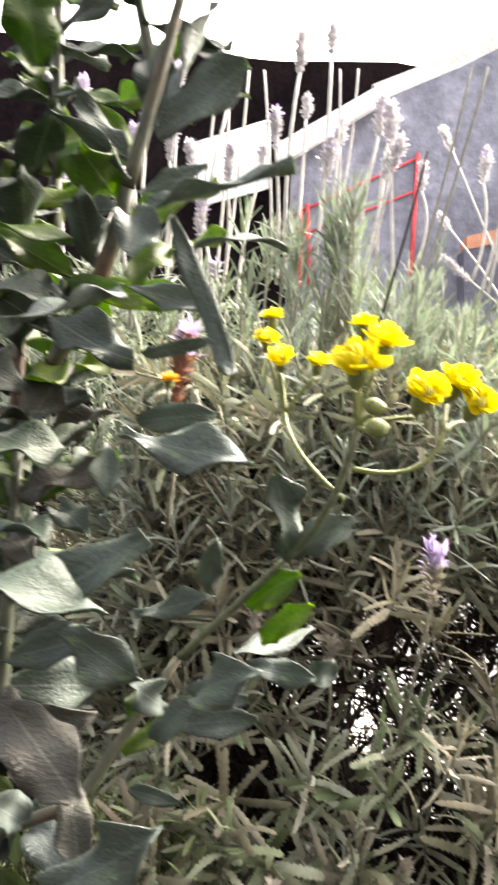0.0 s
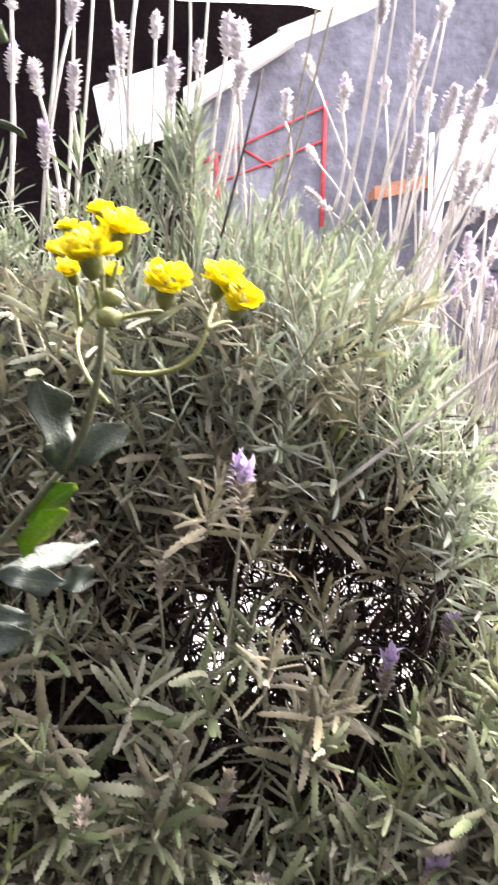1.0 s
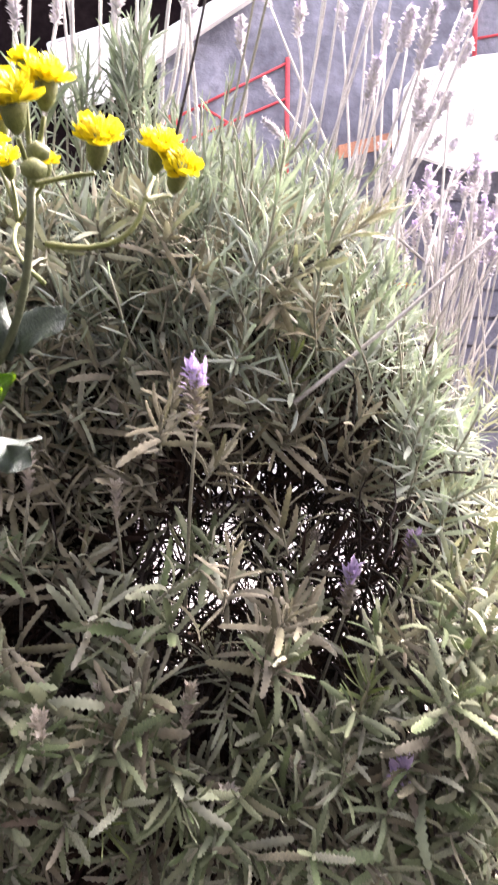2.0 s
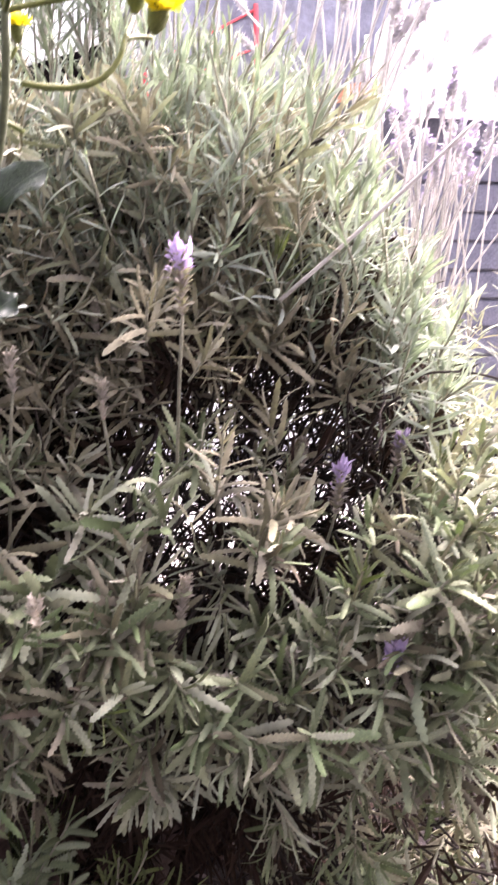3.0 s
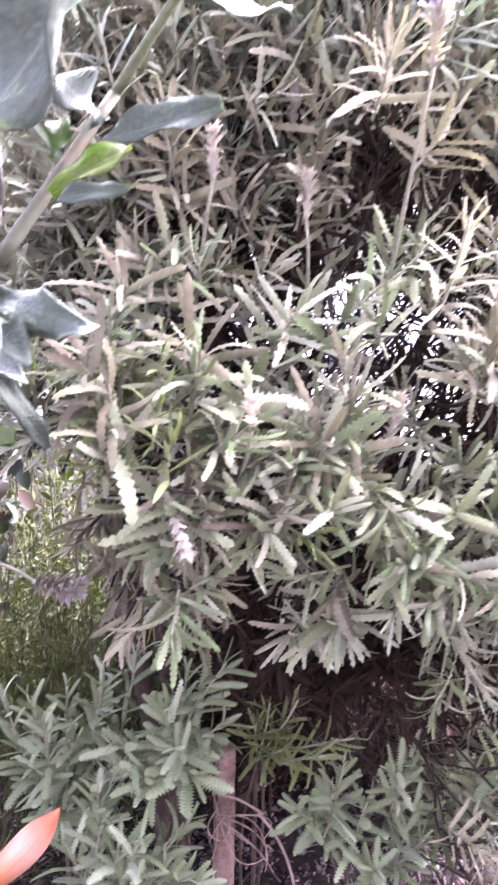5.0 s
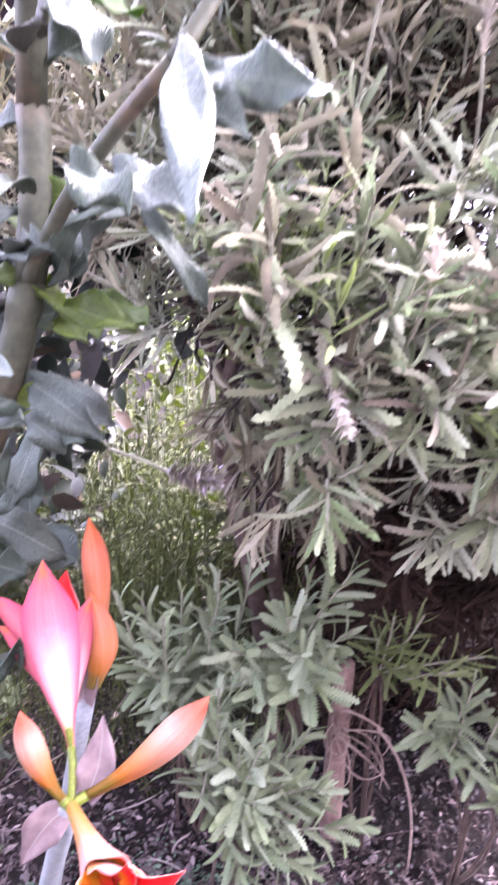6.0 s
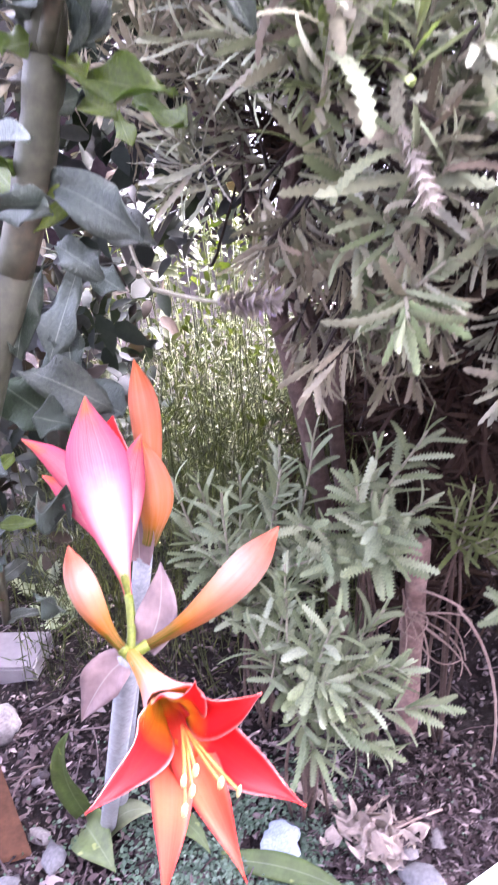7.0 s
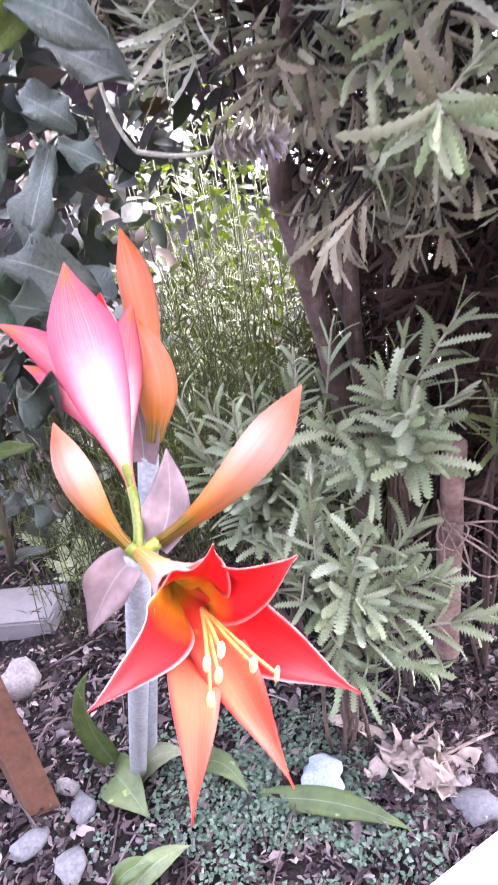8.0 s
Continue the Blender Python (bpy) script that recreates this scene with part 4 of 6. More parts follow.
# ---- tall lavender stalks behind the crown ----
def tall_stalks():
    plant = thing("lavender_stalks", "tall pale lavender stalks with faded spikes", "flower stalks")
    for tip, foot, ln, lil in (
        ((-0.309, 1.129, 1.73), (-0.29, 1.163, 1.411), 0.085, 1.0),
        ((-0.332, 1.122, 1.591), (-0.326, 1.16, 1.354), 0.06, 0.4),
        ((-0, 1.227, 1.742), (0.023, 1.248, 1.437), 0.075, 0.5),
        ((0.056, 1.277, 1.788), (0.055, 1.255, 1.541), 0.05, 0.0),
        ((0.206, 1.263, 1.779), (0.205, 1.287, 1.484), 0.06, 0.3),
        ((0.13, 1.372, 1.793), (0.119, 1.349, 1.525), 0.06, 0.2),
        ((-0.185, 1.292, 1.724), (-0.188, 1.268, 1.458), 0.07, 0.6),
        ((-0.117, 1.222, 1.577), (-0.115, 1.255, 1.376), 0.08, 0.7),
        ((-0.08, 1.157, 1.448), (-0.073, 1.148, 1.35), 0.03, 0.4),
        ((0.404, 1.344, 1.742), (0.388, 1.322, 1.483), 0.075, 0.5),
        ((0.308, 1.454, 1.756), (0.303, 1.434, 1.527), 0.07, 0.2),
        ((0.517, 1.221, 1.599), (0.459, 1.207, 1.387), 0.085, 0.6),
        ((0.593, 1.275, 1.711), (0.496, 1.256, 1.407), 0.09, 0.4),
        ((0.509, 1.237, 1.771), (0.445, 1.258, 1.386), 0.08, 0.4),
        ((0.6, 1.171, 1.686), (0.503, 1.197, 1.323), 0.13, 0.3),
        ((0.56, 1.11, 1.53), (0.502, 1.143, 1.28), 0.075, 0.0),
        ((0.55, 1.238, 1.828), (0.425, 1.212, 1.413), 0.04, 0.0),
        ((0.447, 1.249, 1.844), (0.384, 1.267, 1.422), 0.06, 0.0),
    ):
        d = Vector(tip) - Vector(foot)
        flower_spike(plant, tip, d, ln, foot, lil * 0.7, 0.0155, hull=FADED, thick=0.0034)
    for k in range(16):
        x = rng.uniform(-0.36, 0.34)
        foot = Vector((x, rng.uniform(1.12, 1.32), rng.uniform(1.32, 1.42)))
        tip = foot + Vector((rng.normal(0.02, 0.03), rng.normal(0, 0.02), rng.uniform(0.26, 0.46)))
        flower_spike(plant, tip, tip - foot, rng.uniform(0.05, 0.085), foot, rng.choice([0.0, 0.2, 0.4]), 0.0155, hull=FADED, thick=0.0036)
    lo, hi = Vector((0.529, 1.253, 1.291)), Vector((0.611, 1.343, 1.743))
    for k in range(30):
        foot = lo + Vector((rng.normal(0, 0.06), rng.normal(0.05, 0.08), -0.05 + rng.normal(0, 0.03)))
        tip = hi + Vector((rng.normal(0.02, 0.12), rng.normal(0.05, 0.1), rng.normal(0, 0.13)))
        flower_spike(plant, tip, tip - foot, rng.uniform(0.05, 0.085), foot, rng.choice([0.0, 0.15, 0.35]), 0.0125, hull=FADED, thick=0.0028)
    for a, b, r, mat in (
        ((-0.053, 1.29, 1.827), (-0.074, 1.255, 1.415), 0.0022, STALK),
        ((-0.087, 1.292, 1.825), (-0.086, 1.256, 1.424), 0.0022, STALK),
        ((-0.113, 1.295, 1.824), (-0.121, 1.274, 1.591), 0.0022, STALK),
        ((-0.025, 1.287, 1.828), (0.014, 1.25, 1.446), 0.002, STALK),
        ((0.111, 1.276, 1.832), (0.113, 1.254, 1.589), 0.0022, STALK),
        ((0.143, 1.273, 1.833), (0.127, 1.253, 1.59), 0.002, STALK),
        ((0.353, 1.203, 1.812), (0.262, 1.225, 1.408), 0.002, LAV_STEM),
        ((0.326, 1.206, 1.811), (0.253, 1.226, 1.408), 0.0018, LAV_STEM),
        ((0.218, 0.993, 1.58), (0.132, 0.966, 1.204), 0.0017, TWIG),
        ((0.437, 1.249, 1.843), (0.387, 1.218, 1.44), 0.002, STALK),
        ((0.516, 0.773, 1.23), (0.307, 0.816, 1.04), 0.002, STALK),
        ((0.465, 1.247, 1.844), (0.411, 1.216, 1.441), 0.002, STALK),
    ):
        stem("bare_stalk", b, a, r * 1.35, r * 1.1, mat, plant, (0.004, 0, 0), 8, 5)
    return plant


tall_stalks()


def rear_lavender():
    plant = thing("rear_lavender", "dense clump of grey-mauve lavender spikes beyond the shrub", "lavender")
    base = Vector((0.714, 1.419, 1.14))
    for k in range(60):
        tip = Vector((0.772, 1.49, 1.386)) + Vector((rng.normal(0.02, 0.09), rng.normal(0, 0.1), rng.normal(0.03, 0.06)))
        foot = base + Vector((rng.normal(0, 0.04), rng.normal(0, 0.04), -0.15))
        flower_spike(plant, tip, (tip - foot).normalized() + Vector(rng.normal(0, 0.1, 3)), rng.uniform(0.05, 0.085), foot, rng.uniform(0.2, 0.7), 0.012, hull=FADED, thick=0.0025)
    items = []
    for k in range(60):
        p = base + Vector((rng.normal(0.05, 0.12), rng.normal(0, 0.12), rng.uniform(-0.6, -0.05)))
        lv, pts = shoot(p, (rng.normal(0, 0.3), rng.normal(0, 0.3), 1), 0.1, 5, 0.045)
        items += lv
    for k in range(12):
        a = base + Vector((rng.normal(0.0, 0.04), rng.normal(0, 0.04), -0.14))
        stem("woody_stem", (base.x + rng.normal(0, 0.03), base.y + rng.normal(0, 0.03), GROUND - 0.02), a, 0.005, 0.003, BARK, plant, rng.normal(0, 0.02, 3), 6, 5)
    foliage(items, LEAF_S, LOW_LEAF, plant)


rear_lavender()


# ---- broad-leaved plant with yellow flower heads ----
def broad_leaf(parent, b, mat, curl=None, wave=None):
    """b: base, tip, width and turn of one fleshy leaf."""
    base, tip, w, roll = Vector(b[:3]), Vector(b[3:6]), b[6] * 0.88, b[7]
    d = tip - base
    ln = d.length
    c = rng.uniform(-0.5, 0.9) if curl is None else curl
    rows = 18
    v, f, uv = blade(rows, 0.5 * w / ln, c, rng.uniform(0.15, 0.6), 0, (rng.uniform(0.25, 0.6) if wave is None else wave), rng.uniform(1.0, 1.55), 0.08, rng.uniform(-0.5, 0.5), rng.uniform(0, 6), end=0.22)
    # uneven, shallowly lobed margins
    g = v.reshape(rows + 1, 5, 3)
    for side in (-1, 1):
        n1, n2, ph = rng.uniform(7, 11), rng.uniform(15, 22), rng.uniform(0, 6.28)
        lobe = np.array([1 + 0.11 * math.sin(n1 * i / rows + ph) + 0.05 * math.sin(n2 * i / rows + 2 * ph) for i in range(rows + 1)])
        for j in ((3, 4) if side > 0 else (0, 1)):
            g[:, j] = g[:, 2] + (g[:, j] - g[:, 2]) * lobe[:, None]
    v = g.reshape(-1, 3)
    chord = Vector(v[-3])
    M = frame_of(d, Matrix.Rotation(radians(roll), 3, d.normalized()) @ Vector((0.1, -0.75, 0.65)))
    fix = chord.normalized().rotation_difference(Vector((0, 1, 0))).to_matrix()
    T = (M @ fix * (ln / chord.length)).to_4x4()
    T.translation = base
    # thickness: a second skin a hair below the first
    n = len(v)
    g = v.reshape(rows + 1, 5, 3)
    nrm = np.cross(np.gradient(g, axis=1), np.gradient(g, axis=0)).reshape(-1, 3)
    nrm /= np.linalg.norm(nrm, axis=1, keepdims=True) + 1e-9
    vv = np.concatenate([v, v - nrm * 0.01])
    k = 5
    rim = [i * k for i in range(rows + 1)] + [i * k + 4 for i in range(rows, -1, -1)]
    faces = [tuple(q) for q in f] + [tuple(int(i) + n for i in q[::-1]) for q in f]
    faces += [(rim[i], rim[i + 1], rim[i + 1] + n, rim[i] + n) for i in range(len(rim) - 1)]
    me = mesh_of("leaf", vv, faces, mat, uv=np.concatenate([uv, uv]))
    return link("leaf", me, None, parent, m=T)


def yellow_head(parent, at, d, size, mat=None, open_=1.0):
    """Button of yellow florets on a green cup."""
    d = Vector(d).normalized()
    k = frame_of(d, (0.1, 0.2, 1) if abs(d.z) < 0.9 else (0, 1, 0))
    at = Vector(at)
    path = [at - d * size * 0.6, at - d * size * 0.42, at - d * size * 0.12, at + d * size * 0.08]
    v, f = tube(path, [size * 0.07, size * 0.19, size * 0.24, size * 0.18] if open_ else [size * 0.12, size * 0.42, size * 0.46, size * 0.15], 12)
    cup = link("flower_head", mesh_of("flower_head", v, f, INVOLUCRE), None, parent)
    pet = blade(5, 0.34, -0.7, 0.35, blunt=True, end=0.55)[:2]
    rays, eye = [], []
    for i in range(20 if open_ else 0):
        a = i * 2.4 + rng.normal(0, 0.12)
        radial = k.col[0] * math.cos(a) + k.col[2] * math.sin(a)
        tilt = rng.uniform(-0.25, 0.7)
        rays.append((np.array(frame_of(radial + d * tilt, d - radial * 0.5 + Vector(rng.normal(0, 0.15, 3)))) * size * rng.uniform(0.34, 0.5), np.array(at + radial * (size * 0.15))))
    for i in range(60):
        phi = 1.3 * math.sqrt(i / 60)
        a = i * 2.4
        out = d * math.cos(phi) + (k.col[0] * math.cos(a) + k.col[2] * math.sin(a)) * math.sin(phi)
        eye.append((np.array(frame_of(out + Vector(rng.normal(0, 0.15, 3)), k.col[0])) * size * rng.uniform(0.15, 0.25), np.array(at + d * (size * 0.02) + out * (size * 0.24))))
    if open_:
        V, Q = scatter(pet, np.array([i[0] for i in rays]), np.array([i[1] for i in rays]))
        link("ray_ring", quick_mesh("ray_ring", V, Q, mat or YELLOW), None, cup)
        V, Q = scatter(pet, np.array([i[0] for i in eye]), np.array([i[1] for i in eye]))
        link("floret_disc", quick_mesh("floret_disc", V, Q, mat or YELLOW), None, cup)
    return cup


def build_broadleaf():
    plant = thing("broadleaf_plant", "tall bushy plant with blue-green fleshy leaves and yellow flower heads", "plant")
    stem("stem", (-0.68, 0.76, -0.21), (-0.312, 0.7, 0.6), 0.017, 0.015, BROAD_STEM, plant, (-0.01, 0.0, 0), 10, 9, knots=0.06)
    stem("stem", (-0.312, 0.7, 0.6), (-0.253, 0.692, 0.745), 0.015, 0.014, BROAD_STEM, plant, (0.004, 0, 0), 8, 9, knots=0.06)
    stem("stem", (-0.253, 0.692, 0.745), (-0.238, 0.7, 0.87), 0.014, 0.012, BROAD_STEM, plant, (0.004, 0, 0), 8, 9, knots=0.06)
    stem("stem", (-0.238, 0.7, 0.87), (-0.165, 0.561, 1.2), 0.012, 0.009, BROAD_STEM, plant, (0, 0.01, 0), 8, 8)
    stem("stem", (-0.165, 0.561, 1.2), (-0.089, 0.508, 1.345), 0.008, 0.006, BROAD_STEM, plant, (0.01, 0, 0), 8, 8)
    stem("stem", (-0.089, 0.508, 1.345), (-0.056, 0.495, 1.48), 0.006, 0.004, BROAD_STEM, plant, (0, 0, 0), 8, 8)
    stem("stem", (-0.256, 0.692, 0.74), (-0.112, 0.56, 0.877), 0.0065, 0.005, BROAD_STEM, plant, (0, -0.01, 0.01), 8, 8)
    stem("stem", (-0.112, 0.56, 0.877), (-0.043, 0.61, 0.983), 0.005, 0.004, BROAD_STEM, plant, (0, 0, 0), 8, 8)
    stem("stem", (-0.043, 0.61, 0.983), (0.041, 0.565, 1.083), 0.0034, 0.003, GREEN_STEM, plant, (0, 0, 0), 8, 8)
    stem("stem", (0.041, 0.565, 1.083), (0.079, 0.49, 1.189), 0.003, 0.0026, GREEN_STEM, plant, (0.006, 0, -0.008), 8, 8)
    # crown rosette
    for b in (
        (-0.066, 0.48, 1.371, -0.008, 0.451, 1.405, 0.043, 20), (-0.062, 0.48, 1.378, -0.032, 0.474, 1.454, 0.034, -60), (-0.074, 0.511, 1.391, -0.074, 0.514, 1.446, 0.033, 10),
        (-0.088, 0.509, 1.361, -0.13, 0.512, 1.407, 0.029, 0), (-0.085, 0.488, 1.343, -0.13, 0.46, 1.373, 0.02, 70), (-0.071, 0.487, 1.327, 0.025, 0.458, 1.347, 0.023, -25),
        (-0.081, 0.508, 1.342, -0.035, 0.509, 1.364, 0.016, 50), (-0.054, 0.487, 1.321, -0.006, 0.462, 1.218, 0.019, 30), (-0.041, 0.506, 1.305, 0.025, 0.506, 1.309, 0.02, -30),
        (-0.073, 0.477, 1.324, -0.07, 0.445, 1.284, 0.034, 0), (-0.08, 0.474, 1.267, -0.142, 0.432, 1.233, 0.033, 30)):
        broad_leaf(plant, b, LIT_LEAF)
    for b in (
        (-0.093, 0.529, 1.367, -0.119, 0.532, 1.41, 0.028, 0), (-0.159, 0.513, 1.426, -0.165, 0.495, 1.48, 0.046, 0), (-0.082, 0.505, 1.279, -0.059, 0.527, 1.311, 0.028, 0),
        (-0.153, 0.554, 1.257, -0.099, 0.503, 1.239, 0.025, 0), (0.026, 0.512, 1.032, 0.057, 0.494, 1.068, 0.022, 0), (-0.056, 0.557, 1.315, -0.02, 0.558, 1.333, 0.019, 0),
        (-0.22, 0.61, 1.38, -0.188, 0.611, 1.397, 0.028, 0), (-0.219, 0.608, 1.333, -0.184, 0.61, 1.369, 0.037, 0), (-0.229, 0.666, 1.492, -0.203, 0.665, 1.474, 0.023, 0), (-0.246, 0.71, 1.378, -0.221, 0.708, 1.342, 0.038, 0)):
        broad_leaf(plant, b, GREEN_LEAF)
    # middle leaves: lit copy of the colour to the right, darker copy to the left
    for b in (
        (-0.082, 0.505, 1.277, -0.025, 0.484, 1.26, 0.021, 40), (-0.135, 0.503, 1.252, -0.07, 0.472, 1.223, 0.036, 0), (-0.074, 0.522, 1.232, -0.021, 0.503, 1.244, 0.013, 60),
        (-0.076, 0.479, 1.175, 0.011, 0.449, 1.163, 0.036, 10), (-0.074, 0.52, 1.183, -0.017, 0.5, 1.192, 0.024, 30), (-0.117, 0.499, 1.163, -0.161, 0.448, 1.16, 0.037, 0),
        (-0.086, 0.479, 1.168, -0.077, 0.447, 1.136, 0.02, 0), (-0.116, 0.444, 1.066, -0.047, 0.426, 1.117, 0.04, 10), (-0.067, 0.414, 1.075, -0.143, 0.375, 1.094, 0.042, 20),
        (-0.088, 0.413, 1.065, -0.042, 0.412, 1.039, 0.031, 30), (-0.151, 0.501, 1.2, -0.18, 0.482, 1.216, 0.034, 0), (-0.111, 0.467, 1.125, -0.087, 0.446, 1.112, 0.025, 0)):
        broad_leaf(plant, b, LIT_LEAF if b[0] > -0.1 else BLUE_LEAF)
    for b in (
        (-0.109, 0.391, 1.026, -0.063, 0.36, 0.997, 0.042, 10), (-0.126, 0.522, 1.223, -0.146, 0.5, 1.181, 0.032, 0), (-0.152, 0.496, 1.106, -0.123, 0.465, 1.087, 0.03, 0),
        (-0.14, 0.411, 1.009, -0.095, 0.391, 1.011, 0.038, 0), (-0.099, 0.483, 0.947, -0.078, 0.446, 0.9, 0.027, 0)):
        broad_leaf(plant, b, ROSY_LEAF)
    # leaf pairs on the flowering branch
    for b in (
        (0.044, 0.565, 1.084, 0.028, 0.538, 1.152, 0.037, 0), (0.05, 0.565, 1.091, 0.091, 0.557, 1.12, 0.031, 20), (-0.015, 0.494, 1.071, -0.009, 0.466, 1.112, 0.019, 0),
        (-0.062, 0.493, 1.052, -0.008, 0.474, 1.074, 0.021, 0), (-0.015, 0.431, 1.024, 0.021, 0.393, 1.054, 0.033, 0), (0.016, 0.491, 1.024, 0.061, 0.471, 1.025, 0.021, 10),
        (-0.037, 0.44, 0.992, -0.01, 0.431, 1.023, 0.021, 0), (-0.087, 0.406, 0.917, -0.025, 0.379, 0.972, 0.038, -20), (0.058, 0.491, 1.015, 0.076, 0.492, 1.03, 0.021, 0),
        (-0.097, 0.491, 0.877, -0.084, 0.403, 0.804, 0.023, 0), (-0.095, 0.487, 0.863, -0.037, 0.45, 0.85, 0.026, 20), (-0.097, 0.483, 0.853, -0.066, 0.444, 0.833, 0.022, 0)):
        broad_leaf(plant, b, LIT_LEAF)
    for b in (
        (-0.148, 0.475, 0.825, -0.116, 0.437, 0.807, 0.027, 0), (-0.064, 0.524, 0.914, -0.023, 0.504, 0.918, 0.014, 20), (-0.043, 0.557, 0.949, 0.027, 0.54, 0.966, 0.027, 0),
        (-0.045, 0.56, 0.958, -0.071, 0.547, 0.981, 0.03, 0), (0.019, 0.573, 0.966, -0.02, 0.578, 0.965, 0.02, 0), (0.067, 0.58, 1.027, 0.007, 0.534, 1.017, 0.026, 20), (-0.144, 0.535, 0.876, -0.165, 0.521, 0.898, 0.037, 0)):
        broad_leaf(plant, b, LIT_LEAF)
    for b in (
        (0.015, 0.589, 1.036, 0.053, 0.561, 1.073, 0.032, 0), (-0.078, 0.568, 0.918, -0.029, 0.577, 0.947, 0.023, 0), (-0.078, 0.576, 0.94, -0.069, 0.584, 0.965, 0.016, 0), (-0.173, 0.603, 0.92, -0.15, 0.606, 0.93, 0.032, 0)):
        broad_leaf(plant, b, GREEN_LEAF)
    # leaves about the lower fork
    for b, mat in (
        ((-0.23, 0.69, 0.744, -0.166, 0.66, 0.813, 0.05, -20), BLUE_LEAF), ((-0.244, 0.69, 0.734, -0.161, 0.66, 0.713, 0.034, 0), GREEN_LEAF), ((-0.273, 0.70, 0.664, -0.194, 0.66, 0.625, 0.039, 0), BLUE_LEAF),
        ((-0.162, 0.62, 0.823, -0.109, 0.58, 0.798, 0.039, 0), LIT_LEAF), ((-0.149, 0.64, 0.799, -0.105, 0.62, 0.737, 0.02, 0), BLUE_LEAF), ((-0.306, 0.74, 0.594, -0.325, 0.70, 0.53, 0.034, 0), BLUE_LEAF),
        ((-0.348, 0.76, 0.499, -0.265, 0.74, 0.465, 0.05, 0), BLUE_LEAF), ((-0.293, 0.75, 0.611, -0.25, 0.73, 0.585, 0.034, 0), BLUE_LEAF), ((-0.295, 0.66, 0.652, -0.242, 0.62, 0.651, 0.028, 20), LIT_LEAF),
        ((-0.235, 0.66, 0.812, -0.235, 0.60, 0.815, 0.034, 0), BLUE_LEAF), ((-0.252, 0.67, 0.764, -0.213, 0.64, 0.772, 0.028, 0), LIT_LEAF), ((-0.28, 0.64, 0.683, -0.238, 0.60, 0.692, 0.028, 10), LIT_LEAF)):
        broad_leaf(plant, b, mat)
    # lower leaves, given the darker leaf colour for their shade
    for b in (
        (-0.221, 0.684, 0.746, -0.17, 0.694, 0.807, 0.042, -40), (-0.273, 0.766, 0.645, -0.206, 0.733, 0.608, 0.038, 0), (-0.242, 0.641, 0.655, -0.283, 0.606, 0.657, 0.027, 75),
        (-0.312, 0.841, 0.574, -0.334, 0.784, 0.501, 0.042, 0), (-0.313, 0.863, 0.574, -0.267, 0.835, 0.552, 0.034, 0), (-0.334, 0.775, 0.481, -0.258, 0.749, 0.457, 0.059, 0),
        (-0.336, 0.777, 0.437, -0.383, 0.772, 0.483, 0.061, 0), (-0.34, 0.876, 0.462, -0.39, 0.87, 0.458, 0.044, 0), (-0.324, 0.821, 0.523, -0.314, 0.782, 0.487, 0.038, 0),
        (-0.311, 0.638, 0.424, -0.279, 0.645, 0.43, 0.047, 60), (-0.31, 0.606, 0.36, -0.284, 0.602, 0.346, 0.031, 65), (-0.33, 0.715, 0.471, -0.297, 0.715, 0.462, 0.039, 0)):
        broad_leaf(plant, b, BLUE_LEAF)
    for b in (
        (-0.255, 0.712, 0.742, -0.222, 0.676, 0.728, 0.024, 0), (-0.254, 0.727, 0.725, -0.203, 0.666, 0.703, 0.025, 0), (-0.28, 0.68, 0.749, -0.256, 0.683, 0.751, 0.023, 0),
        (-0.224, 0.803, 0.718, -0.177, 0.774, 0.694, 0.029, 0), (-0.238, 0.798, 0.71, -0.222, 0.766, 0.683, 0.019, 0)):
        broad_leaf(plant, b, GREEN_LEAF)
    # the rest of the foliage, spiralling round the leafy stems
    for a, b, n, size in (
        ((-0.3, 0.69, 0.62), (-0.24, 0.7, 0.86), 10, 0.06), ((-0.238, 0.7, 0.87), (-0.165, 0.561, 1.2), 16, 0.085), ((-0.165, 0.561, 1.2), (-0.096, 0.528, 1.347), 16, 0.08),
        ((-0.176, 0.556, 1.108), (-0.196, 0.612, 1.405), 26, 0.085), ((-0.15, 0.488, 0.962), (-0.158, 0.518, 1.155), 22, 0.08), ((-0.5, 0.86, 0.12), (-0.39, 0.76, 0.62), 24, 0.05),
        ((-0.078, 0.562, 1.417), (-0.107, 0.568, 1.527), 12, 0.07), ((-0.177, 0.628, 1.332), (-0.188, 0.639, 1.554), 22, 0.07)):
        a, b = Vector(a), Vector(b)
        if n > 21 or n == 12:
            stem("stem", a, b, 0.006, 0.004, BROAD_STEM, plant, n=8)
        for k in range(n):
            p = a.lerp(b, (k + rng.random()) / n)
            t = k * 2.4 + rng.normal(0, 0.3)
            out = Vector((math.cos(t), math.sin(t), rng.uniform(-0.3, 0.6)))
            q = p + out.normalized() * size * rng.uniform(0.7, 1.15)
            if q.x > 0.0 or (q - Vector((0, 0, 1.2))).length < 0.3:
                continue
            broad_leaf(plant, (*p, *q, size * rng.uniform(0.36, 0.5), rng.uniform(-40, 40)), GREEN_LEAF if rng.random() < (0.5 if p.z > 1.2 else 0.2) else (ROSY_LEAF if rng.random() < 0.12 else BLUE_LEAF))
    # flower heads on short branching stalks
    hub = Vector((0.079, 0.49, 1.189))
    hubs = [hub, Vector((0.036, 0.67, 1.2)), Vector((0.146, 0.525, 1.191))]
    stem("branchlet", (0.078, 0.537, 1.137), hubs[1], 0.002, 0.0016, INVOLUCRE, plant, (-0.01, 0, 0), 7, 6)
    stem("branchlet", (0.082, 0.519, 1.16), hubs[2], 0.0021, 0.0017, INVOLUCRE, plant, (0.012, 0, -0.012), 7, 6)
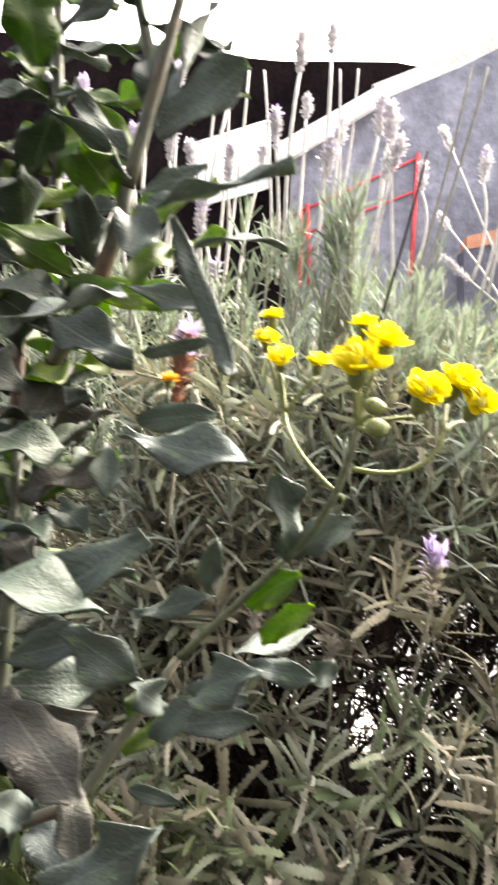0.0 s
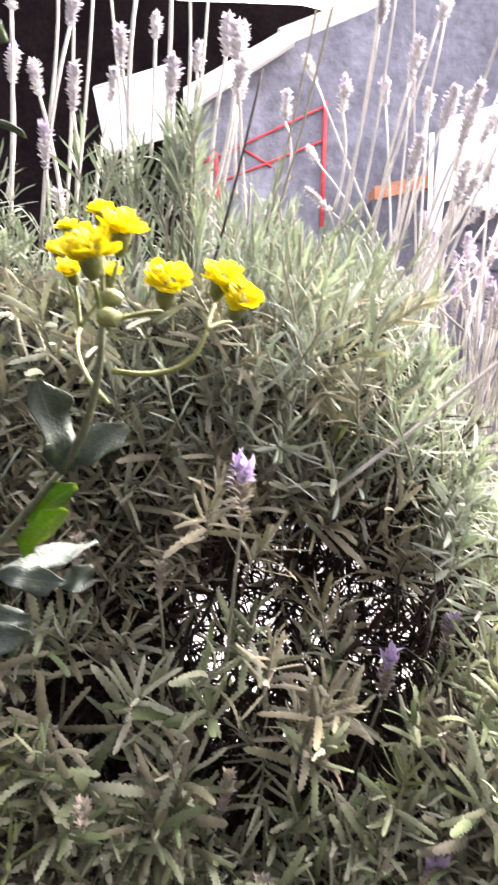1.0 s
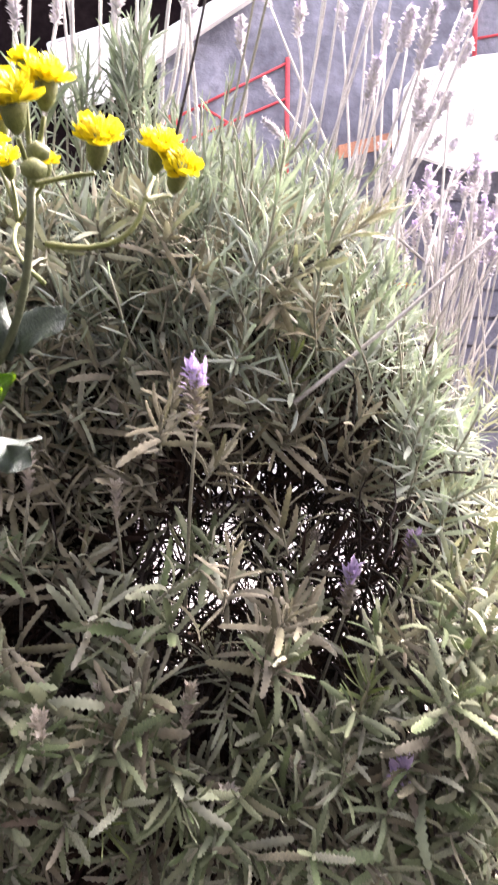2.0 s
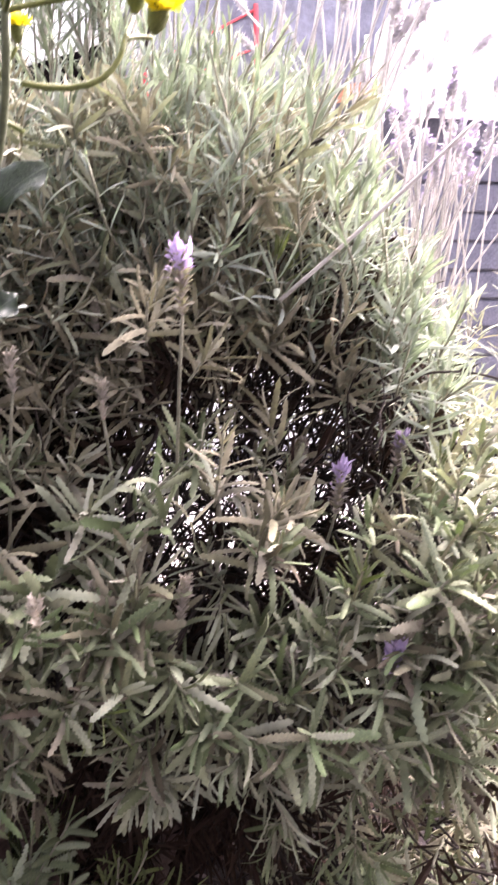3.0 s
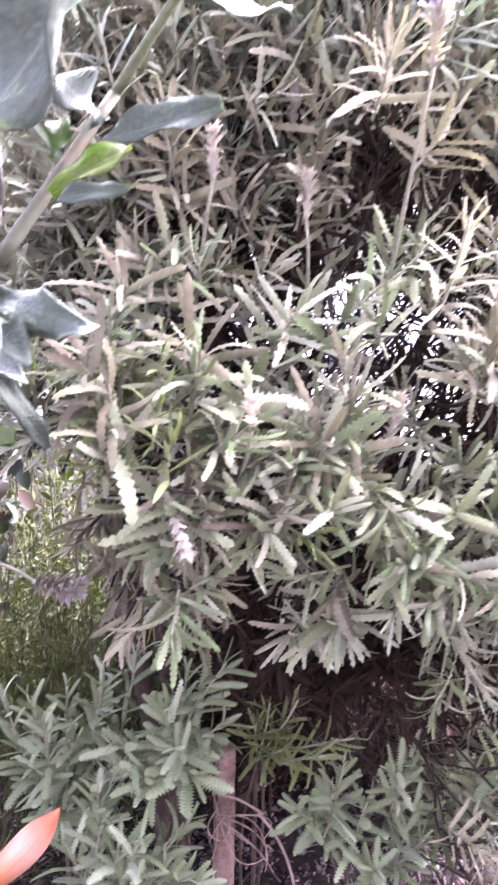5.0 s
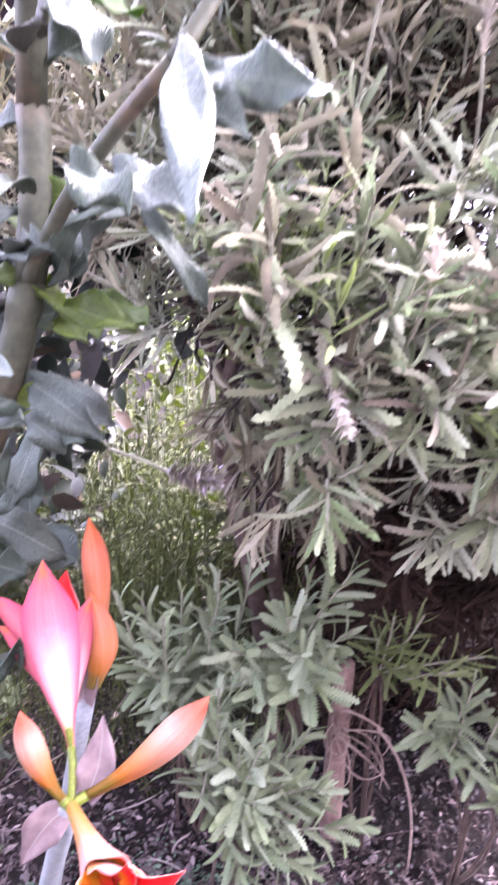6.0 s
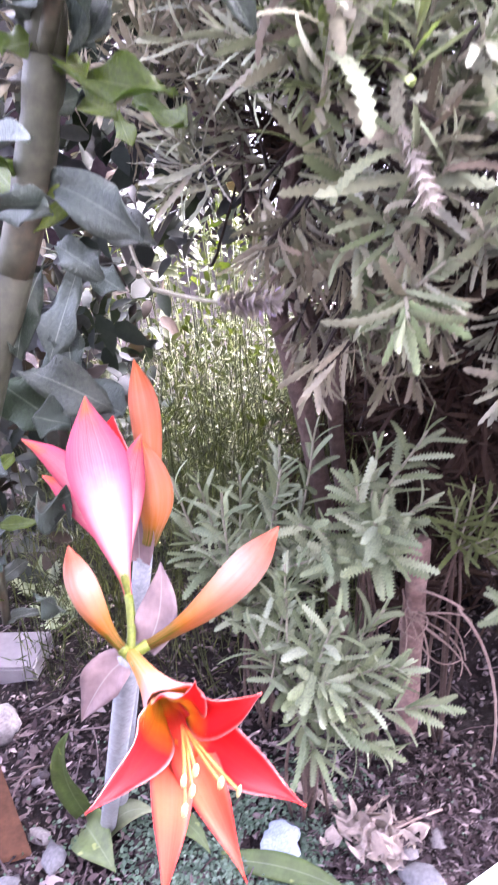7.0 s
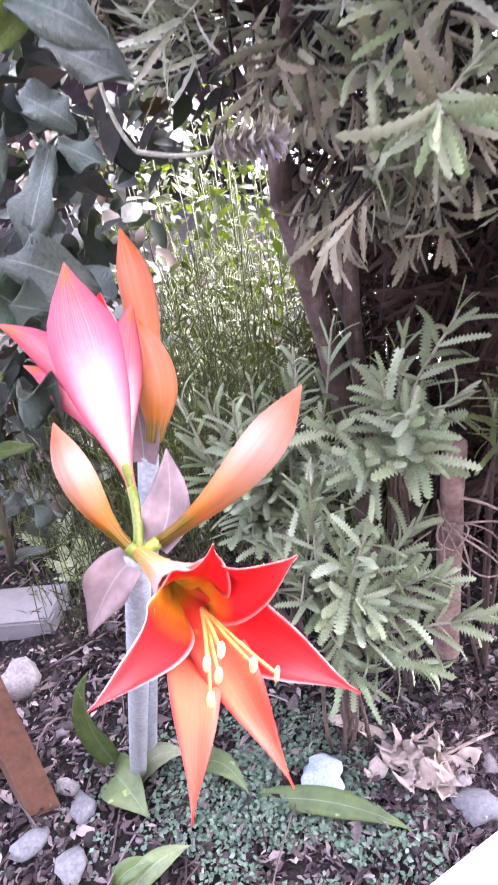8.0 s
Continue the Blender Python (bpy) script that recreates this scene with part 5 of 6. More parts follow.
    for at, d, size, open_ in (
        ((0.074, 0.464, 1.229), (0, -0.9, 0.85), 0.03, 1), ((0.091, 0.478, 1.246), (0.2, -0.6, 1), 0.026, 1), ((0.12, 0.479, 1.215), (0.2, -0.8, 0.9), 0.028, 1),
        ((0.155, 0.532, 1.228), (0.2, -0.7, 1), 0.027, 1), ((0.169, 0.526, 1.213), (0.3, -0.9, 0.8), 0.028, 1), ((0.077, 0.484, 1.257), (0, -0.1, 1), 0.016, 1),
        ((0.028, 0.668, 1.25), (-0.1, -0.8, 0.9), 0.024, 1), ((0.062, 0.655, 1.247), (0.1, -0.5, 1), 0.02, 1), ((0.014, 0.685, 1.268), (-0.1, -0.7, 1), 0.022, 1),
        ((0.018, 0.7, 1.292), (-0.1, -0.2, 1), 0.02, 1), ((0.087, 0.469, 1.207), (0.1, -0.6, 1), 0.014, 0), ((0.087, 0.455, 1.194), (0.1, -0.6, 1), 0.015, 0)):
        size *= 1.1
        cup = yellow_head(plant, at, d, size, None, open_)
        foot = Vector(at) - Vector(d).normalized() * size * 0.7
        near = min(hubs, key=lambda h: (h - foot).length)
        stem("pedicel", near, foot, 0.0019, 0.0015, INVOLUCRE, plant, (0, 0.003, 0.002), 6, 6)
    small = yellow_head(plant, (-0.062, 0.582, 1.218), (0, -0.4, 1), 0.016, ORANGE)
    stem("pedicel", (-0.063, 0.579, 1.158), (-0.062, 0.581, 1.212), 0.0018, 0.0015, BROAD_STEM, plant, n=5)
    return plant


build_broadleaf()


# ---- amaryllis ----
def ribbon(base, ctrl, tip, width, axis, n=16, mid=None, cols=7, cup=0.25, ruffle=0.12, peak=0.6, foot=0.18, mats=None, grow=1.2, thick=0.0007, name="tepal", parent=None, seed=0.0, point=1.05):
    """Petal along a bezier; its upper face looks along axis. Two skins with their own colours."""
    base, ctrl, tip, axis = Vector(base), Vector(ctrl), Vector(tip), Vector(axis).normalized()
    verts, uv = [], []
    for i in range(n + 1):
        u = i / n
        if mid is None:
            p = base * (1 - u) ** 2 + ctrl * (2 * u * (1 - u)) + tip * u * u
            t = ((ctrl - base) * (2 * (1 - u)) + (tip - ctrl) * (2 * u)).normalized()
        else:
            g = Vector(mid)
            p = base * (1 - u) ** 3 + ctrl * (3 * u * (1 - u) ** 2) + g * (3 * u * u * (1 - u)) + tip * u ** 3
            t = ((ctrl - base) * (1 - u) ** 2 + (g - ctrl) * (2 * u * (1 - u)) + (tip - g) * u * u).normalized()
        side = t.cross(axis).normalized()
        face = side.cross(t)
        if u <= peak:
            w = foot + (1 - foot) * math.sin(math.pi / 2 * u / peak) ** grow
        else:
            w = math.cos(math.pi / 2 * ((u - peak) / (1 - peak)) ** 0.9) ** point
        w = max(w, 0.02) * width / 2
        for j in range(cols):
            s = 2 * j / (cols - 1) - 1
            lift = cup * w * (s * s - 0.3) + ruffle * w * abs(s) * math.sin(u * 11 + seed + 2 * s) - 0.06 * w * math.exp(-(s * 6) ** 2)
            q = p + side * (s * w) + face * lift
            verts.append((q, face))
            uv.append((u, j / (cols - 1)))
    N = len(verts)
    V = [v for v, _ in verts] + [v - f * thick for v, f in verts]
    quads = [(i * cols + j, i * cols + j + 1, (i + 1) * cols + j + 1, (i + 1) * cols + j) for i in range(n) for j in range(cols - 1)]
    rim = [i * cols for i in range(n + 1)] + [n * cols + j for j in range(1, cols)] + [i * cols + cols - 1 for i in range(n - 1, -1, -1)]
    edge = [(rim[k], rim[k + 1], rim[k + 1] + N, rim[k] + N) for k in range(len(rim) - 1)]
    F = quads + [tuple(i + N for i in q[::-1]) for q in quads] + edge
    slots = [0] * len(quads) + [1] * (len(quads) + len(edge))
    me = mesh_of(name, V, F, list(mats), uv=uv + uv, slots=slots)
    return link(name, me, None, parent)


def bud(parent, base, tip, width, mat, bend=(0, 0, 0), name="bud", peak=0.62, foot=0.3):
    """Closed bud: a six-ridged spindle with a pointed end."""
    path = curve_pts(base, tip, bend, 18)
    sides = 24
    verts, uv = [], []
    for i, p in enumerate(path):
        u = i / 18
        d = (path[min(18, i + 1)] - path[max(0, i - 1)]).normalized()
        k = frame_of(d, (0.2, -0.9, 0.3))
        if u < peak:
            r = foot + (1 - foot) * math.sin(math.pi / 2 * (u / peak)) ** 2.1
        else:
            r = math.cos(math.pi / 2 * ((u - peak) / (1 - peak)) ** 1.1)
        r = max(r, 0.04) * width / 2
        for j in range(sides):
            a = 2 * math.pi * j / sides
            rr = r * (1 + 0.07 * math.cos(3 * a + 1.2 * u) - 0.05 * max(0, math.cos(6 * a + 2 * u)) ** 8)
            verts.append(p + k.col[0] * (rr * math.cos(a)) + k.col[2] * (rr * math.sin(a)))
            uv.append((u, 0.04 + 0.92 * abs(2 * j / sides - 1)))
    F = [(i * sides + j, i * sides + (j + 1) % sides, (i + 1) * sides + (j + 1) % sides, (i + 1) * sides + j) for i in range(18) for j in range(sides)]
    F += [tuple(range(sides))[::-1], tuple(18 * sides + j for j in range(sides))]
    return link(name, mesh_of(name, verts, F, mat, uv=uv), None, parent)


def build_amaryllis():
    plant = thing("amaryllis", "red amaryllis with one open flower, pink half-open flower and buds", "flower", group="amaryllis plants")
    node = Vector((-0.221, 0.558, 0.339))
    stem("scape", (-0.397, 0.797, -0.2), node, 0.0115, 0.0095, SCAPE, plant, (0, 0.0, 0.0), 10, 12, "thick grey hollow stalk", 0.75)
    # papery bracts
    for b, c, t, w in (
        ((-0.212, 0.57, 0.337), (-0.198, 0.584, 0.352), (-0.202, 0.609, 0.388), 0.032),
        ((-0.222, 0.556, 0.338), (-0.238, 0.548, 0.338), (-0.264, 0.546, 0.285), 0.032)):
        ribbon(b, c, t, w, (0.1, -0.8, 0.6), mats=(SPATHE, SPATHE), name="spathe_bract", parent=plant, peak=0.45, foot=0.6, ruffle=0.25, cup=0.5)
    # closed buds on pedicels
    stem("pedicel", node, (-0.2265, 0.56, 0.346), 0.004, 0.0046, PEDICEL, plant, n=4)
    bud(plant, (-0.226, 0.56, 0.345), (-0.249, 0.557, 0.438), 0.0225, BUD_PALE, (-0.006, 0, -0.002), foot=0.34)
    stem("pedicel", node, (-0.209, 0.568, 0.342), 0.004, 0.0048, PEDICEL, plant, n=4)
    bud(plant, (-0.21, 0.568, 0.341), (-0.106, 0.583, 0.435), 0.027, BUD_PALE, (0.005, 0, -0.007), foot=0.3, peak=0.68)
    # half-open flower, seen from its back
    fb = Vector((-0.2255, 0.59, 0.371))
    stem("pedicel", node, fb, 0.0035, 0.0036, PEDICEL, plant, (0.002, 0, 0), n=5)
    half = bud(plant, fb, (-0.229, 0.6, 0.388), 0.0075, PEDICEL, (0, 0, 0), "half_open_flower", 0.7, 0.6)
    for c, g, t, w, ax in (
        ((-0.23, 0.603, 0.398), (-0.251, 0.622, 0.455), (-0.26, 0.666, 0.506), 0.05, (-0.1, 0.8, -0.3)),
        ((-0.234, 0.61, 0.395), (-0.26, 0.65, 0.445), (-0.322, 0.668, 0.47), 0.028, (0.4, 0.8, -0.5)),
        ((-0.231, 0.612, 0.395), (-0.232, 0.642, 0.43), (-0.217, 0.658, 0.476), 0.034, (-0.6, 0.6, 0)),
        ((-0.236, 0.615, 0.393), (-0.262, 0.652, 0.425), (-0.309, 0.663, 0.438), 0.028, (0.3, 0.3, -0.8)),
        ((-0.236, 0.62, 0.395), (-0.256, 0.66, 0.43), (-0.252, 0.7, 0.475), 0.042, (0, -0.8, 0.3))):
        ribbon(fb, c, t, w, ax, mid=g, mats=(TEPAL_IN, TEPAL_PINK), name="tepal", parent=half, cup=0.5, ruffle=0.1, peak=0.72, foot=0.13, grow=2.1)
    # open flower: a narrow tube that opens into six pointed tepals
    ob = Vector((-0.217, 0.555, 0.343))
    stem("pedicel", node, ob, 0.0045, 0.005, PEDICEL, plant, n=4)
    axis = Vector((0.356, -0.864, 0.356))
    throat = Vector((-0.158, 0.46, 0.378))
    flower = bud(plant, ob, ob.lerp(throat, 0.3), 0.0115, PEDICEL, (0, 0, 0), "open_flower", 0.7, 0.7)
    # flared tube, orange at its foot and pale pink at the rim
    way = throat - ob
    side = frame_of(way, (0, 0, 1))
    verts, uv = [], []
    rows, ring = 12, 24
    for i in range(rows + 1):
        u = i / rows
        r = 0.0048 + 0.005 * u + 0.009 * u ** 3
        for j in range(ring + 1):
            a = 2 * math.pi * j / ring
            rr = r * (1 + 0.05 * math.cos(6 * a) + 0.1 * u * u * math.sin(3 * a + 1))
            verts.append(ob + way * (0.88 * u + 0.05 * u * u * math.cos(3 * a)) + side.col[0] * (rr * math.cos(a)) + side.col[2] * (rr * math.sin(a)))
            uv.append((0.08 + 0.42 * u, 0.1 + 0.8 * j / ring))
    quads = [(i * (ring + 1) + j, i * (ring + 1) + j + 1, (i + 1) * (ring + 1) + j + 1, (i + 1) * (ring + 1) + j) for i in range(rows) for j in range(ring)]
    link("flower_tube", mesh_of("flower_tube", verts, quads, TEPAL_OUT, uv=uv), None, flower)
    for k, (t, w, mm, lift) in enumerate((
        ((-0.143, 0.447, 0.424), 0.03, TEPAL_IN, 0.012),
        ((-0.109, 0.455, 0.409), 0.034, TEPAL_IN, 0.028),
        ((-0.087, 0.437, 0.343), 0.036, TEPAL_IN, 0.016),
        ((-0.199, 0.404, 0.375), 0.029, TEPAL_IN, 0.018),
        ((-0.164, 0.393, 0.315), 0.027, TEPAL_PALE, 0.02),
        ((-0.12, 0.411, 0.314), 0.026, TEPAL_PALE, 0.018))):
        t = Vector(t)
        out = t - throat
        out -= axis * out.dot(axis)
        c = ob.lerp(throat, 0.95) + out.normalized() * 0.012
        g = throat + out * 0.42 + axis * lift
        ribbon(ob.lerp(throat, 0.6), c, t, w, axis, mid=g, mats=(mm, TEPAL_OUT), name="tepal", parent=flower, cup=0.34, ruffle=0.3, peak=0.5, foot=0.5, grow=1.6, point=1.35, seed=k * 1.7, n=24)
    for k, tip in enumerate((
        (-0.148, 0.416, 0.387), (-0.144, 0.415, 0.381), (-0.142, 0.42, 0.39), (-0.13, 0.421, 0.38), (-0.148, 0.41, 0.373), (-0.121, 0.422, 0.373))):
        st = stem("stamen", throat, tip, 0.0011, 0.0008, FILAMENT, flower, axis * 0.004, 7, 6)
        a, b = Vector(tip) + Vector((0.001, 0, 0.0045)), Vector(tip) - Vector((0.001, 0, 0.0045))
        v, f = tube(curve_pts(a, b, (0, 0, 0), 6), [0.0005, 0.0014, 0.0017, 0.0018, 0.0017, 0.0014, 0.0005] if k < 5 else [0.0005, 0.001, 0.0012, 0.0012, 0.0012, 0.001, 0.0005], 8)
        link("anther", mesh_of("anther", v, f, ANTHER), None, st)
    # strap leaves at the foot
    for b, c, t, w in (
        ((-0.425, 0.81, -0.2), (-0.46, 0.79, -0.07), (-0.398, 0.764, 0.03), 0.038),
        ((-0.44, 0.81, -0.2), (-0.405, 0.76, -0.14), (-0.36, 0.722, -0.175), 0.058),
        ((-0.395, 0.783, -0.19), (-0.36, 0.785, -0.12), (-0.315, 0.785, -0.14), 0.032),
        ((-0.32, 0.8, -0.19), (-0.27, 0.775, -0.11), (-0.236, 0.742, -0.16), 0.03),
        ((-0.225, 0.748, -0.18), (-0.13, 0.735, -0.15), (-0.046, 0.703, -0.175), 0.032),
        ((-0.37, 0.64, -0.19), (-0.34, 0.66, -0.15), (-0.3, 0.682, -0.165), 0.028),
        ((-0.39, 0.65, -0.19), (-0.37, 0.655, -0.155), (-0.335, 0.665, -0.165), 0.024)):
        ribbon(b, c, t, w, (0, -0.5, 0.85), mats=(STRAP, STRAP), name="strap_leaf", parent=plant, cup=0.25, ruffle=0.03, peak=0.45, foot=0.65, cols=5)

    rear = thing("amaryllis", "amaryllis stalk with two tall orange buds in a papery bract", "flower", group="amaryllis plants")
    top = Vector((-0.237, 0.675, 0.35))
    stem("scape", (-0.385, 0.815, -0.2), top, 0.0105, 0.009, SCAPE, rear, (0, 0, 0), 10, 12, "", 0.75)
    bud(rear, (-0.235, 0.68, 0.36), (-0.237, 0.735, 0.513), 0.027, BUD_ORANGE, (0.008, 0, 0), peak=0.72)
    bud(rear, (-0.23, 0.676, 0.362), (-0.228, 0.69, 0.458), 0.032, BUD_ORANGE, (0.008, 0, 0), peak=0.45, foot=0.45)
    ribbon((-0.24, 0.668, 0.347), (-0.236, 0.672, 0.38), (-0.241, 0.69, 0.43), 0.032, (0, -0.8, 0.3), mats=(SPATHE, SPATHE), name="spathe_bract", parent=rear, peak=0.4, foot=0.7, cup=0.4)


build_amaryllis()


# ---- young lavender plants in front of the shrub ----
def young_lavender(shoots, label, woody=None, lime=False, name="young_lavender"):
    plant = thing(name, label, "young lavender", group="young lavender plants")
    meshes = [quick_mesh("young_leaf", v, f, YOUNG_LEAF) for v, f in LEAF_Y]
    items = []
    more = [(Vector(b) + Vector(rng.normal(0, 0.015, 3)), Vector(t) + Vector(rng.normal(0, 0.03, 3)), n, leaf * 0.92) for b, t, n, leaf in shoots]
    for b, t, n, leaf in (*shoots, *more[::2]):
        d = Vector(t) - Vector(b)
        lv, pts = shoot(b, d, d.length, n + 1, leaf * 1.05, 0.14, 1.1, 0.1)
        items += lv
        v, f = tube(pts, 0.0017, 5)
        link("sprig_stem", mesh_of("sprig_stem", v, f, LAV_STEM), None, plant)
    foot = sum((Vector(b) for b, *_ in shoots), Vector()) / len(shoots)
    for b, t, n, leaf in shoots:
        stem("woody_stem", (foot.x + rng.normal(0, 0.012), foot.y + 0.04 + rng.normal(0, 0.012), GROUND - 0.01), b, 0.003, 0.002, TRUNK, plant, rng.normal(0, 0.012, 3), 6, 5)
    if lime:
        foliage(items, LEAF_T, LIME_LEAF, plant)
    else:
        leaf_objects(items[:300], meshes, plant)
        if len(items) > 300:
            foliage(items[300:], LEAF_Y, YOUNG_LEAF_ALL, plant)
    return plant


young_lavender((
    ((-0.03, 0.88, 0.205), (-0.04, 0.868, 0.31), 6, 0.05), ((-0.02, 0.89, 0.25), (0.034, 0.87, 0.375), 7, 0.05), ((-0.03, 0.88, 0.215), (0.035, 0.86, 0.29), 6, 0.048),
    ((-0.04, 0.885, 0.215), (-0.1, 0.85, 0.28), 6, 0.048), ((-0.03, 0.875, 0.2), (0.0, 0.83, 0.25), 6, 0.05), ((-0.03, 0.89, 0.22), (-0.015, 0.9, 0.34), 6, 0.046), ((-0.035, 0.88, 0.2), (-0.07, 0.83, 0.235), 5, 0.048)),
    "silvery young lavender sprigs with toothed leaves")
young_lavender((
    ((-0.117, 0.79, 0.055), (-0.097, 0.81, 0.18), 8, 0.05), ((-0.11, 0.785, 0.06), (0.0, 0.81, 0.105), 8, 0.052), ((-0.11, 0.79, 0.07), (-0.045, 0.805, 0.115), 7, 0.05),
    ((-0.12, 0.8, 0.06), (-0.175, 0.82, 0.145), 7, 0.048), ((-0.11, 0.78, 0.05), (0.05, 0.8, 0.05), 9, 0.05), ((-0.117, 0.78, 0.055), (-0.09, 0.742, 0.02), 6, 0.052), ((-0.12, 0.8, 0.07), (-0.138, 0.86, 0.22), 8, 0.046), ((-0.11, 0.78, 0.05), (-0.012, 0.745, 0.02), 7, 0.05), ((-0.1, 0.8, 0.07), (0.0, 0.85, 0.14), 7, 0.048)),
    "silvery young lavender sprigs low over the soil")
young_lavender((
    ((-0.195, 0.96, 0.06), (-0.2, 0.95, 0.28), 8, 0.046), ((-0.2, 0.97, 0.07), (-0.25, 0.97, 0.21), 7, 0.045), ((-0.19, 0.96, 0.08), (-0.14, 0.95, 0.27), 7, 0.046), ((-0.19, 0.95, 0.08), (-0.185, 0.9, 0.225), 7, 0.046), ((-0.18, 0.95, 0.08), (-0.1, 0.93, 0.19), 6, 0.045), ((-0.16, 0.95, 0.08), (-0.115, 0.94, 0.3), 8, 0.046), ((-0.2, 0.95, 0.07), (-0.255, 0.93, 0.3), 8, 0.046),
    ((-0.19, 0.95, 0.05), (-0.215, 0.9, 0.19), 7, 0.046), ((-0.17, 0.95, 0.04), (-0.13, 0.9, 0.12), 6, 0.046), ((-0.21, 0.96, 0.05), (-0.29, 0.94, 0.2), 7, 0.044), ((-0.14, 0.97, 0.1), (-0.07, 0.96, 0.33), 8, 0.045)),
    "grey-green young lavender sprigs in shade")
young_lavender((((0.085, 0.92, 0.18), (0.14, 0.912, 0.29), 6, 0.042), ((0.085, 0.92, 0.19), (0.075, 0.905, 0.262), 6, 0.04), ((0.09, 0.915, 0.19), (0.13, 0.89, 0.23), 5, 0.042), ((0.085, 0.915, 0.185), (0.1, 0.9, 0.29), 5, 0.036)), "fresh yellow-green lavender sprig", lime=True)
young_lavender((
    ((0.17, 0.86, 0.1), (0.185, 0.85, 0.19), 6, 0.045), ((0.19, 0.86, 0.11), (0.13, 0.845, 0.175), 6, 0.044), ((0.26, 0.86, 0.12), (0.28, 0.85, 0.235), 7, 0.045), ((0.23, 0.82, 0.06), (0.236, 0.8, 0.12), 6, 0.045),
    ((0.25, 0.82, 0.07), (0.285, 0.8, 0.15), 6, 0.045), ((0.21, 0.85, 0.08), (0.23, 0.83, 0.19), 6, 0.045)),
    "low grey-green lavender sprigs at the bed's edge")
young_lavender((
    ((0.38, 0.87, 0.12), (0.38, 0.85, 0.225), 6, 0.042), ((0.4, 0.86, 0.2), (0.435, 0.8, 0.33), 6, 0.044), ((0.44, 0.86, 0.2), (0.515, 0.8, 0.3), 6, 0.044), ((0.42, 0.86, 0.18), (0.45, 0.8, 0.25), 6, 0.042), ((0.4, 0.87, 0.14), (0.49, 0.83, 0.21), 6, 0.042)),
    "thin grey lavender sprigs in the shade of the shrub")

stump = thing("woody_stump", "bare woody lavender stem with pale stringy roots", "stem")
stem("bark_stem", (0.038, 0.978, -0.21), (0.04, 0.912, 0.205), 0.019, 0.0135, BARK, stump, (0.0, 0.01, 0), 10, 9, knots=0.06)
for k in range(12):
    a = Vector((0.034, 0.915, 0.1)) + Vector(rng.normal(0, 0.014, 3))
    b = a + Vector((rng.uniform(-0.03, 0.09), rng.uniform(-0.04, 0.0), rng.uniform(-0.09, 0.0)))
    stem("root", a, b, 0.0014, 0.0008, ROOTY, stump, rng.normal(0, 0.018, 3), 8, 5)
stem("root", (0.04, 0.9, 0.14), (0.092, 0.88, 0.125), 0.002, 0.0016, ROOTY, stump, (0, 0, 0.004), 8, 6)
stem("root", (0.085, 0.88, 0.127), (0.15, 0.9, -0.17), 0.0022, 0.0016, ROOTY, stump, (0.02, 0, 0.025), 8, 6)

# fallen lavender spike on a bent stalk
fallen = thing("fallen_lavender", "faded lavender spike drooping on a bent pale stalk", "lavender")
flower_spike(fallen, (-0.1, 0.722, 0.562), Vector((-0.1, 0.722, 0.562)) - Vector((-0.158, 0.75, 0.556)), 0.066, (-0.228, 0.8, 0.56), 0.12, 0.017, stalk=LAV_STEM)
stem("bent_stalk", (-0.252, 0.82, 0.628), (-0.228, 0.8, 0.56), 0.0021, 0.0019, LAV_STEM, fallen, (-0.004, 0, -0.006), 8, 6)


# ---- fine green plant behind, creeping cover, litter ----
def thread_plant():
    plant = thing("thread_plant", "fine yellow-green thready plant in the shade", "plant", kind="stuff")
    lf = blade(4, 0.032, 0.5, 0.2, start=0.3)[:2]
    keep = [i for i in range(25) if i % 5 in (0, 2, 4)]
    lf = (lf[0][keep], np.array([(i * 3 + j, i * 3 + j + 1, (i + 1) * 3 + j + 1, (i + 1) * 3 + j) for i in range(4) for j in range(2)]))
    items = []
    for i in range(12000):
        x, y = rng.uniform(-0.62, -0.02), rng.uniform(1.02, 1.7)
        z = GROUND + rng.uniform(0, 0.54) * (1 - 0.5 * abs((x + 0.28) / 0.4))
        d = Vector((rng.normal(0, 0.6), rng.normal(0, 0.6), rng.uniform(0.2, 1.2)))
        items.append((np.array(frame_of(d, rng.normal(0, 1, 3))) * rng.uniform(0.02, 0.04), np.array((x, y, z))))
    stems = []
    for i in range(300):
        x, y = rng.uniform(-0.62, -0.02), rng.uniform(1.02, 1.7)
        stems.append(tube(curve_pts((x, y, GROUND - 0.01), (x + rng.normal(0, 0.04), y + rng.normal(0, 0.04), rng.uniform(0.02, 0.36)), rng.normal(0, 0.025, 3), 5), 0.0009, 4))
    V, Q = joined([(v, [f for f in fs if len(f) == 4]) for v, fs in stems])
    link("thread_stems", quick_mesh("thread_stems", np.array(V), np.array(Q), THREAD), None, plant)["kind"] = "stuff"
    foliage(items, [lf], THREAD, plant, "thread_foliage")


thread_plant()


